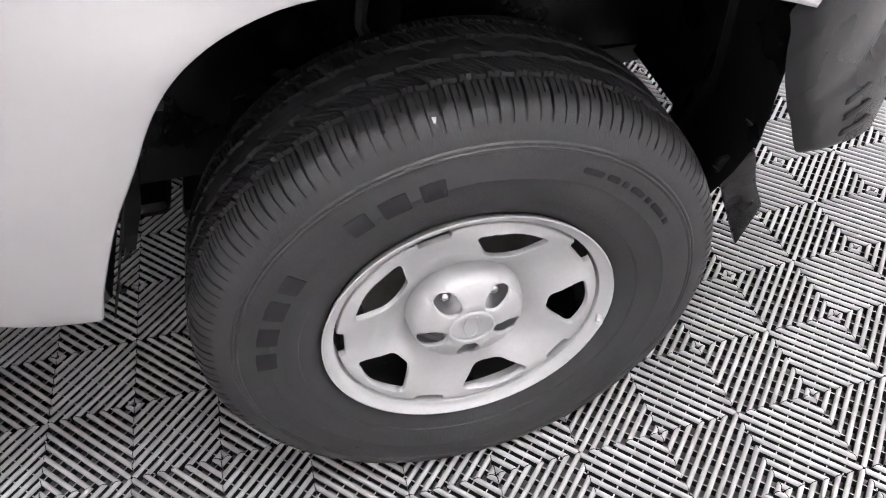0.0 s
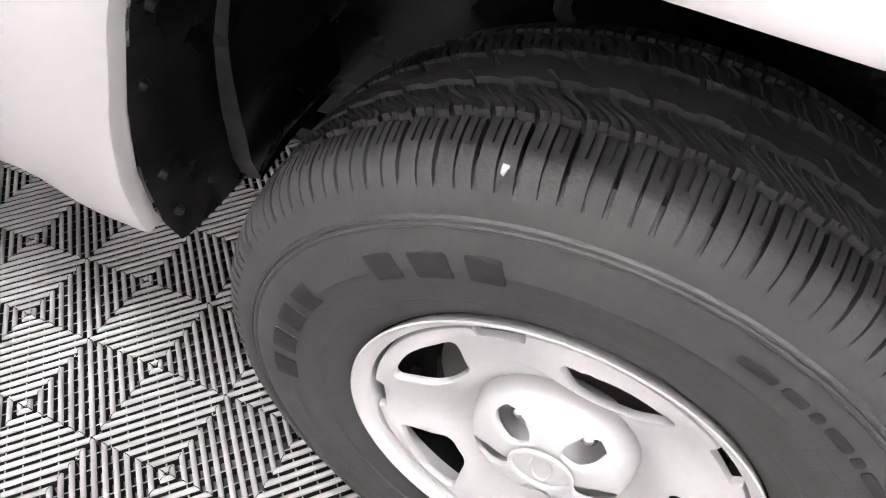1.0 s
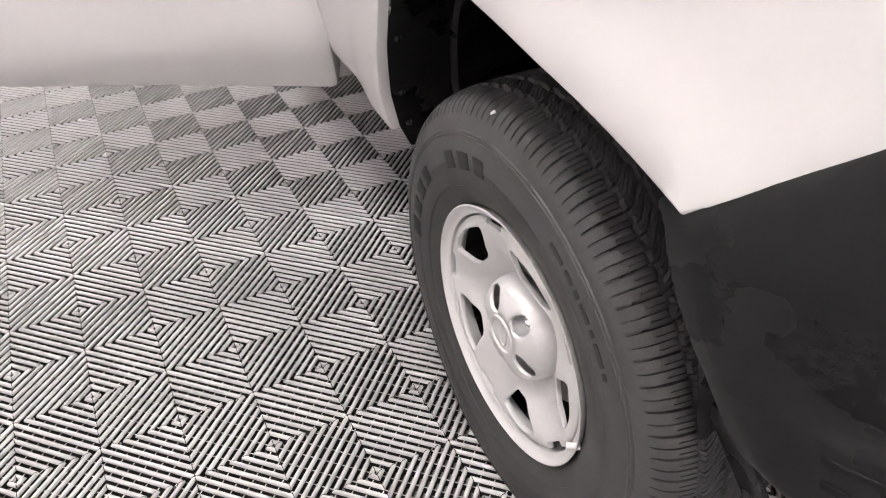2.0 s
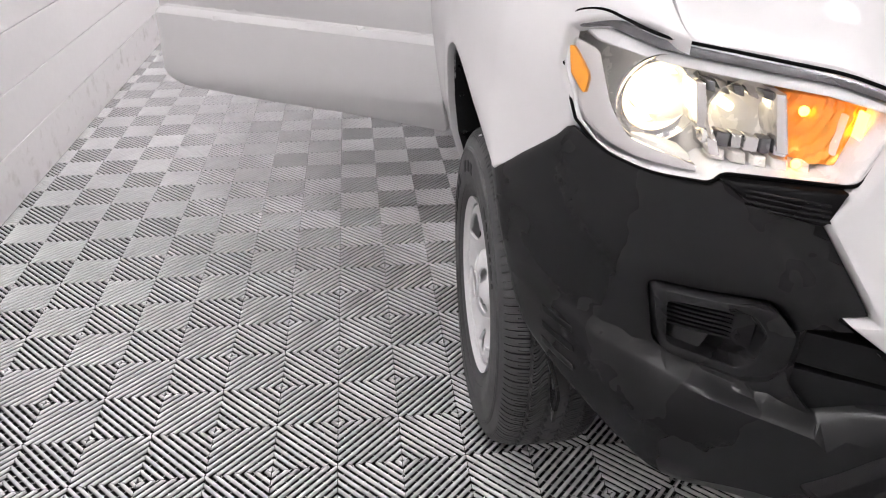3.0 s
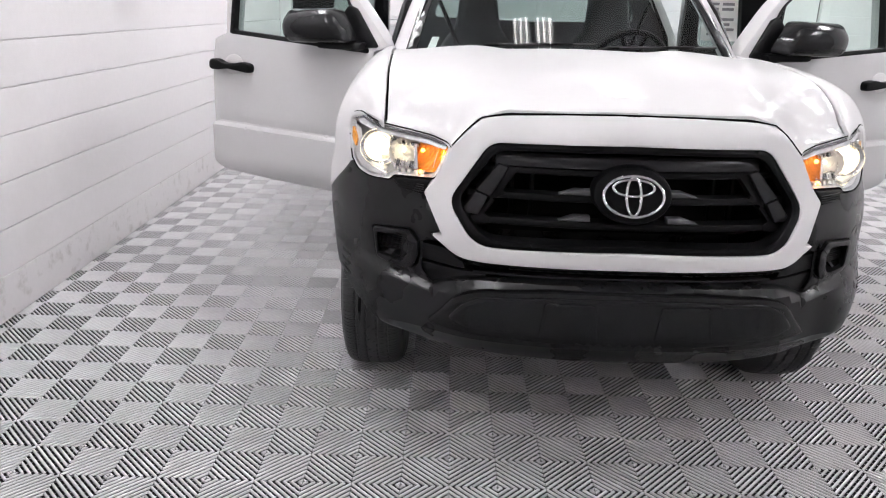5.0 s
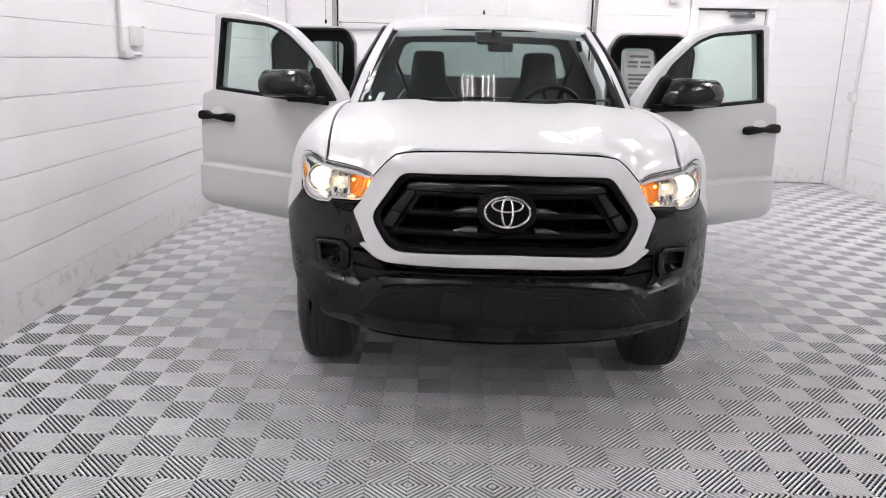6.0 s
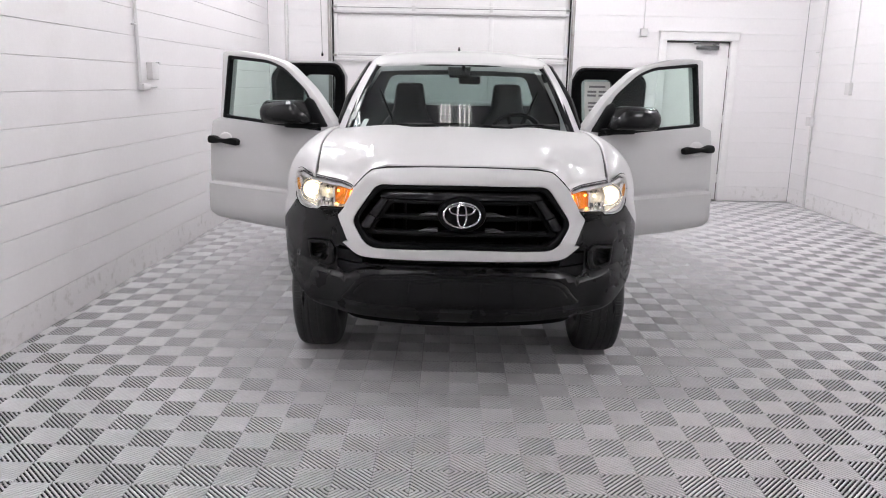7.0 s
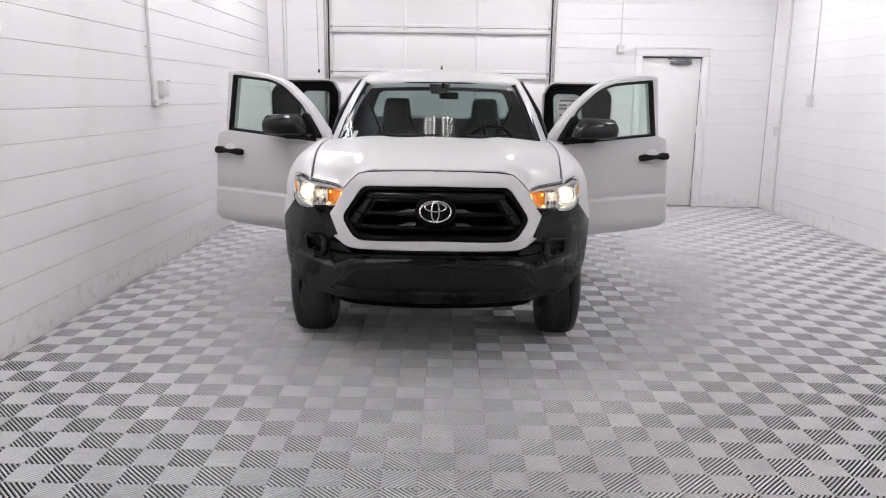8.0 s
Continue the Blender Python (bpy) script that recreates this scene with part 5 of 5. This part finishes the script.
def dash_face(u, v, d):
    hump = 0.035 * ease(abs(u - 0.40), 0.26, 0.12)
    return (u, v, 1.175 + hump * ease(v, 0.62, 0.85) - 0.10 * ease(v, 0.93, 1.02) - 0.03 * ease(abs(u), 0.55, 0.75) - d)


part("dashboard", sheet([(-0.74, 0.50, 0.05), (0.74, 0.50, 0.05), (0.72, 1.02, 0.06), (-0.72, 1.02, 0.06)], dash_face, [], 0.05, 0.35, 0.02), TRIM, truck, "dark grey dashboard")
tilt = Matrix.Translation((0.40, 1.10, 1.14)) @ pose(0, 0, 0, -62, 0, 0)
rim_path = [tilt @ Vector((0.185 * math.cos(a), 0.185 * math.sin(a), 0)) for a in [2 * math.pi * k / 36 for k in range(37)]]
steer = part("steering_wheel", tube(rim_path, 0.016, 10), BLACK, truck, "black steering wheel")
for a in (0, 180, 250, 290):
    part("spoke", tube([tilt @ Vector((0.05 * math.cos(radians(a)), 0.05 * math.sin(radians(a)), -0.01)), tilt @ Vector((0.18 * math.cos(radians(a)), 0.18 * math.sin(radians(a)), 0))], 0.014, 8), BLACK, steer)
part("hub", tube([tilt @ Vector((0, 0, -0.05)), tilt @ Vector((0, 0, 0.0)), tilt @ Vector((0, 0, 0.02))], [0.06, 0.075, 0.05], 20), BLACK, steer)


def seat(x):
    top = [(x - 0.10, 1.505, 0.04), (x + 0.10, 1.505, 0.04), (x + 0.115, 1.38, 0.03), (x + 0.125, 1.30, 0.05), (x + 0.235, 1.16, 0.10), (x + 0.25, 0.85, 0.05), (x + 0.24, 0.72, 0.04), (x - 0.24, 0.72, 0.04), (x - 0.25, 0.85, 0.05), (x - 0.235, 1.16, 0.10), (x - 0.125, 1.30, 0.05), (x - 0.115, 1.38, 0.03)]
    b = part("seat", sheet(top, lambda u, v, d: (u, 1.36 + (v - 0.7) * 0.30 + d - 0.02 * ease(abs(u - x), 0.12, 0.22) * ease(v, 1.25, 1.1), v), [], 0.03, 0.13, 0.035, back=True), CLOTH, truck, "dark grey cloth bucket seat")
    part("cushion", box((x - 0.25, 0.88, 0.60), (x + 0.25, 1.42, 0.74), 0.05), CLOTH, b)
    part("stripe", sheet([(x - 0.055, 1.20), (x + 0.055, 1.20), (x + 0.06, 0.80), (x - 0.06, 0.80)], lambda u, v, d: (u, 1.352 + (v - 0.7) * 0.30 + d, v), [], 0.05, 0.01, 0.004), TRIM, b, "paler seat centre panel")
    part("belt", tube([(x - 0.23 if x < 0 else x + 0.23, 1.62, 1.45), (x, 1.40, 0.95)], 0.012, 6), BLACK, b)
    return b


for x in (-0.375, 0.375):
    seat(x)
mirror = part("inside_mirror", sheet([(0.02, 1.535, 0.02), (0.17, 1.535, 0.02), (0.17, 1.48, 0.02), (0.02, 1.48, 0.02)], lambda u, v, d: (u - 0.03, 0.945 + d, v + 0.02), [], 0.03, 0.03, 0.008, back=True), BLACK, truck, "black inside mirror")
part("stalk", tube([(0.02, 0.96, 1.62), (0.05, 0.955, 1.53)], 0.012, 8), BLACK, mirror)

# front doors, swung open
DOOR = [(-0.03, 0.462, 0.02), (0.30, 0.49), (0.60, 0.508), (0.88, 0.535, 0.03), (0.935, 0.575, 0.04), (0.932, 0.79), (0.922, 1.06), (0.908, 1.215, 0.01), (0.838, 1.243, 0.006), (0.862, 1.69, 0.02), (0.73, 1.70, 0.05), (0.60, 1.686, 0.05), (0.33, 1.622, 0.08), (0.10, 1.450, 0.08), (-0.06, 1.274), (-0.11, 1.215, 0.02), (-0.03, 1.19, 0.01)]
WINDOW = [(0.800, 1.655, 0.02), (0.800, 1.252, 0.015), (0.0, 1.193, 0.03), (0.14, 1.436, 0.05), (0.33, 1.578, 0.06), (0.46, 1.624, 0.05)]


def swung(sx, angle):
    a = radians(angle)
    d = Vector((sx * math.cos(a), math.sin(a), 0))
    n = Vector((sx * math.sin(a), -math.cos(a), 0))
    o = Vector((sx * 0.918, 0.71, 0))

    def face(s, z, depth):
        lean = max(0, z - 1.2) * 0.19
        crest = 0.755 + 0.035 * min(1, max(0, s / 0.9))
        belly = 0.022 * ease(z, crest + 0.006, crest - 0.012) - 0.010 * ease(z, crest + 0.05, crest + 0.008) * ease(z, crest - 0.01, crest + 0.004) - 0.05 * ease(z, 0.60, 0.46) - 0.012 * ease(z, 1.05, 1.2)
        return tuple(o + d * s + n * (belly - lean - depth) + Vector((0, 0, z)))
    return face


for sx, angle in ((-1, 23.7), (1, 20.5)):
    face = swung(sx, angle)
    door = part("front_door", sheet(DOOR, face, [WINDOW], 0.04, 0.09, 0.007, creases=[[(-0.02, 0.755 + k), (0.0, 0.755 + k), (0.90, 0.79 + k), (0.93, 0.79 + k)] for k in (0.006, -0.010, 0.03)], back=True), PAINT, truck, "white front door swung open with its window closed")
    win = part("window", sheet([(0.40 + (p[0] - 0.40) * 1.03, 1.42 + (p[1] - 1.42) * 1.03) for p in WINDOW], lambda s, z, d: face(s, z, 0.03 + d), [], 0.08, 0.005, 0), SIDEGLASS, door, "green tinted door glass")
    win.visible_shadow = False
    ringpts = [(0.42 + (p[0] - 0.42) * 1.035, 1.42 + (p[1] - 1.42) * 1.06, *p[2:]) for p in WINDOW]
    part("window_trim", sheet(ringpts, lambda s, z, d: face(s, z, -0.004 + d), [[(0.42 + (p[0] - 0.42) * 0.975, 1.42 + (p[1] - 1.42) * 0.955, *p[2:]) for p in WINDOW]], 0.04, 0.04, 0.004), BLACK, door, "black window rubber")
    handle = part("handle", sheet([(0.655, 1.095, 0.02), (0.71, 1.108, 0.02), (0.76, 1.098, 0.02), (0.82, 1.098, 0.02), (0.86, 1.116, 0.02), (0.918, 1.116, 0.025), (0.918, 1.062, 0.025), (0.85, 1.062, 0.02), (0.80, 1.072, 0.02), (0.72, 1.060, 0.02), (0.66, 1.052, 0.02)], lambda s, z, d: face(s, z, -0.038 + d - 0.012 * math.sin(min(1, max(0, (s - 0.655) / 0.26)) * math.pi)), [], 0.015, 0.042, 0.010), BLACK, door, "black door handle")
    part("cup", sheet(ellipse(0.785, 1.092, 0.060, 0.050, 30), lambda s, z, d: face(s, z, -0.003 + d), [], 0.02, 0.006, 0.004), GALV, handle, "grey handle recess")
    part("inner_trim", sheet([(0.02, 0.52), (0.86, 0.58), (0.85, 1.17), (0.02, 1.16)], lambda s, z, d: face(s, z, 0.092 + d), [], 0.08, 0.03, 0.01), TRIM, door, "dark inner door panel")
    # outside mirror on its black sail
    part("mirror_sail", sheet([(-0.06, 1.21, 0.02), (0.08, 1.20, 0.02), (0.22, 1.235, 0.03), (0.12, 1.40, 0.02), (0.07, 1.38)], lambda s, z, d: face(s, z, -0.012 + d), [], 0.03, 0.05, 0.008), BLACK, door, "black mirror mount")
    shell = [(0.385, 1.33, 0.05), (0.365, 1.372, 0.03), (0.12, 1.382, 0.05), (0.055, 1.30, 0.03), (0.035, 1.232, 0.02), (0.34, 1.222, 0.03), (0.388, 1.25, 0.03)]
    def mir(s, z, d):
        cx, cz = 0.21, 1.302
        k = min(1, math.hypot((s - cx) / 0.185, (z - cz) / 0.082))
        return face(s, z, -0.02 - 0.165 * math.sqrt(max(0, 1 - 0.55 * k * k)) - 0.03 + d)
    m = part("mirror", sheet(shell, mir, [], 0.02, 0.12, 0.028, back=True), GLOSSBLACK, door, "black outside mirror housing")
    part("mirror_arm", sheet([(0.0, 1.23, 0.01), (0.22, 1.245, 0.01), (0.22, 1.20, 0.02), (0.02, 1.195, 0.01)], lambda s, z, d: face(s, z, -0.11 + 0.05 * ease(s, 0.2, 0.0) + d), [], 0.03, 0.09, 0.012), BLACK, door)
    part("hinge", box((sx * 0.86 - 0.03, 0.68, 0.70), (sx * 0.86 + 0.03, 0.75, 0.77), 0.01), PAINT, door)
    part("hinge", box((sx * 0.86 - 0.03, 0.68, 1.0), (sx * 0.86 + 0.03, 0.75, 1.07), 0.01), PAINT, door)

# rear half doors, hinged at the back
    def half_door(s, z, depth, sx=sx):
        lean = max(0, z - 1.2) * 0.19
        a = radians(8)
        o = Vector((sx * 0.925, 2.0, 0))
        d = Vector((sx * math.cos(a), -math.sin(a), 0))
        n = Vector((-sx * math.sin(a), -math.cos(a), 0))
        return tuple(o + d * s + n * (lean - depth) + Vector((0, 0, z)))
    outline = [(-0.01, 0.50), (0.55, 0.50, 0.04), (0.585, 0.9), (0.585, 1.55, 0.04), (0.50, 1.645, 0.06), (0.05, 1.65, 0.06), (0.0, 1.55)]
    opening = [(0.075, 1.555, 0.05), (0.31, 1.555, 0.05), (0.36, 1.20, 0.05), (0.10, 1.20, 0.05)]
    rear = part("rear_door", sheet(outline, half_door, [opening], 0.05, 0.09, 0.012, back=True), BLACK, truck, "black trimmed inside of an open rear half door")
    skin = part("door_skin", sheet([(0.0, 0.49), (0.57, 0.49, 0.04), (0.60, 0.9), (0.60, 1.55, 0.05), (0.51, 1.66, 0.06), (0.04, 1.665, 0.08), (-0.02, 1.55)], lambda s, z, d: half_door(s, z, 0.095 + d), [opening], 0.05, 0.012, 0.003, back=True), PAINT, rear, "white outer door skin")
    pane = part("window", sheet([(0.06, 1.57), (0.33, 1.57), (0.38, 1.18), (0.08, 1.18)], lambda s, z, d: half_door(s, z, 0.05 + d), [], 0.1, 0.004, 0), PRIVACY, rear, "tinted quarter window")
    pane.visible_shadow = False
    part("seal", sheet(scaled(outline, 0.97, 0.985, cx=0.28, cz=1.08), lambda s, z, d: half_door(s, z, -0.012 + d), [scaled(outline, 0.88, 0.95, cx=0.28, cz=1.08)], 0.05, 0.02, 0.006), GLOSSBLACK, rear)
    if sx > 0:
        sheet_ob = part("notice", sheet([(0.10, 1.54), (0.30, 1.54), (0.34, 1.24), (0.12, 1.24)], lambda s, z, d: half_door(s, z, 0.042 + d), [], 0.1, 0.001, 0), PAPER, rear, "printed notice behind the quarter window")
        for k, (a, b, z) in enumerate(((0.14, 0.27, 1.50), (0.13, 0.20, 1.46), (0.22, 0.29, 1.46), (0.13, 0.20, 1.43), (0.22, 0.29, 1.43), (0.14, 0.30, 1.37), (0.14, 0.28, 1.34), (0.15, 0.31, 1.31), (0.15, 0.26, 1.28))):
            part("print_bar", sheet([(a, z + 0.008), (b, z + 0.008), (b, z - 0.008), (a, z - 0.008)], lambda s, z, d: half_door(s, z, 0.040 + d), [], 0.1, 0.001, 0), INK, sheet_ob)

# cargo bed and underbody
for sx in (-1, 1):
    arch = [(REAR_Y + 0.46 * math.cos(radians(a)), 0.42 + 0.46 * math.sin(radians(a))) for a in range(0, 181, 15)]
    side = [(2.18, 0.45), (2.18, 1.20, 0.02), (4.35, 1.20, 0.05), (4.40, 0.75), (4.38, 0.50)] + arch
    part("bed_side", sheet(side, lambda y, v, d: (sx * (lerp(v, [0.45, 0.6, 0.85, 1.2], [0.86, 0.905, 0.932, 0.90]) - d), y, v), [], 0.07, 0.06, 0.01, back=True), PAINT, truck, "white cargo bed side")
    part("frame_rail", box((sx * 0.38, -0.22, 0.38), (sx * 0.50, 4.2, 0.52), 0.01), LINER, truck)
    part("control_arm", tube([(sx * 0.35, -0.05, 0.36), (sx * 0.68, 0.02, 0.30)], 0.035, 8), LINER, truck)
    part("tow_hook", box((sx * 0.50 - 0.05, -0.42, 0.30), (sx * 0.50 + 0.05, -0.36, 0.327), 0.008), LINER, truck)
part("tailgate", box((-0.86, 4.33, 0.60), (0.86, 4.40, 1.20), 0.02), PAINT, truck, "white tailgate")
part("bed_floor", box((-0.80, 2.2, 0.66), (0.80, 4.35, 0.70), 0.01), BLACK, truck)
part("bed_front", box((-0.84, 2.17, 0.55), (0.84, 2.21, 1.19), 0.01), PAINT, truck)
# Plate and trays added low under the truck to keep light off the floor.
part("skid_plate", box((-0.50, -0.48, 0.275), (0.50, 0.40, 0.315), 0.02), LINER, truck)
part("crossmember", box((-0.60, -0.10, 0.24), (0.60, 0.10, 0.36), 0.03), LINER, truck)
part("transmission_tray", box((-0.46, 0.42, 0.27), (0.46, 2.60, 0.31), 0.02), LINER, truck)
part("underbody", box((-0.44, -0.45, 0.42), (0.44, 4.30, 0.46), 0.01), LINER, truck, "black underbody tray added to block light")
part("engine", box((-0.40, -0.60, 0.40), (0.40, 0.42, 0.98), 0.05), LINER, truck)
part("rear_axle", tube([(-0.70, REAR_Y, AXLE_Z), (-0.14, REAR_Y, AXLE_Z), (0, REAR_Y, AXLE_Z), (0.14, REAR_Y, AXLE_Z), (0.70, REAR_Y, AXLE_Z)], [0.045, 0.05, 0.13, 0.05, 0.045], 12), LINER, truck)


# ---------------------------------------------------------------- floor tiles, last in the file


def across(square, n, c):
    """The two points where the line n . p = c leaves a square."""
    hits = []
    for p, q in zip(square, square[1:] + square[:1]):
        a, b = n[0] * p[0] + n[1] * p[1] - c, n[0] * q[0] + n[1] * q[1] - c
        if (a < 0) != (b < 0):
            t = a / (a - b)
            hits.append((p[0] + (q[0] - p[0]) * t, p[1] + (q[1] - p[1]) * t))
    hits.sort(key=lambda h: h[0])
    return hits


def tile_shape(ribs=13, top=0.0080, deep=0.024):
    """A ribbed tile of two by two cells round its own middle; the rounded ribs of neighbouring cells cross."""
    verts, faces, dark = [], [], []
    g = 0.0006
    # each rib is an arched grey bar with splayed sides, its foot blackened for shade
    section = ((-0.40, -deep), (-0.56, -0.0056), (-0.50, -0.0035), (-0.42, -0.0018), (-0.30, -0.0006), (-0.14, -0.0001), (0.14, -0.0001), (0.30, -0.0006), (0.42, -0.0018), (0.50, -0.0035), (0.56, -0.0056), (0.40, -deep))
    for cx in (-1, 0):
        for cy in (-1, 0):
            x0, y0 = cx * CELL, cy * CELL
            square = [(x0 + g, y0 + g), (x0 + CELL - g, y0 + g), (x0 + CELL - g, y0 + CELL - g), (x0 + g, y0 + CELL - g)]
            s = 0.70710678
            n = (s, s) if cx == cy else (s, -s)
            mid = n[0] * (x0 + CELL / 2) + n[1] * (y0 + CELL / 2)
            pitch = CELL * math.sqrt(2) / ribs
            for k in range(ribs):
                c = mid + (k - (ribs - 1) / 2) * pitch
                rows = [(across(square, n, c + o * top), z) for o, z in section]
                rows = [(h, z) for h, z in rows if len(h) == 2]
                b = len(verts)
                for h, z in rows:
                    verts += [(*h[0], z), (*h[1], z)]
                for i in range(len(rows) - 1):
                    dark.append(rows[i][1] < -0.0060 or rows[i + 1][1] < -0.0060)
                    faces.append((b + 2 * i, b + 2 * i + 1, b + 2 * i + 3, b + 2 * i + 2))
            # low bars tie the ribs together from below
            m = (n[1], -n[0])
            mid = m[0] * (x0 + CELL / 2) + m[1] * (y0 + CELL / 2)
            for k in range(-3, 4):
                rows = [(across(square, m, mid + k * 0.0265 + o), z) for o, z in ((-0.0016, -deep), (-0.0012, -0.0075), (0.0012, -0.0075), (0.0016, -deep))]
                if any(len(h) != 2 for h, z in rows):
                    continue
                b = len(verts)
                for h, z in rows:
                    verts += [(*h[0], z), (*h[1], z)]
                for i in range(3):
                    # the bars' flanks get the shade colour too, only their tops stay grey
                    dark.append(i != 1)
                    faces.append((b + 2 * i, b + 2 * i + 1, b + 2 * i + 3, b + 2 * i + 2))
    return verts, faces, dark


tv, tf, td = tile_shape()
tile_mesh = bpy.data.meshes.new("floor_tile")
tile_mesh.from_pydata(tv, [], tf)
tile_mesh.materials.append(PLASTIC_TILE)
tile_mesh.materials.append(TILE_GAP_SHADE)
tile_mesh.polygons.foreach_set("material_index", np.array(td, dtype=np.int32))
smooth(tile_mesh, 62)
rest_v, rest_f = [], []
made = 0
tva = np.array(tv)
for i in range(-12, 40, 2):
    for j in range(-47, 46, 2):
        x, y = GRID_X + (i + 1) * CELL, GRID_Y + (j + 1) * CELL
        if x < LEFT - 0.2 or x > RIGHT + 0.1 or y < FRONT or y > BACK + 0.1:
            continue
        if -2.2 < x < 1.0 and -2.1 < y < 1.0 and made < 300:
            link("floor_tile", tile_mesh, floor).location = (x, y, 0)
            made += 1
        else:
            b = len(rest_v) * len(tv)
            rest_v.append(tva + (x, y, 0))
            rest_f += [tuple(k + b for k in f) for f in tf]
more = part("floor_tiles", (np.vstack(rest_v).tolist(), rest_f), PLASTIC_TILE, floor, "further ribbed grey plastic floor tiles", 62)
more.data.materials.append(TILE_GAP_SHADE)
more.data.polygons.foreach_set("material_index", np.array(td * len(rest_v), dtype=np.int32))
tagged(more, kind="stuff")
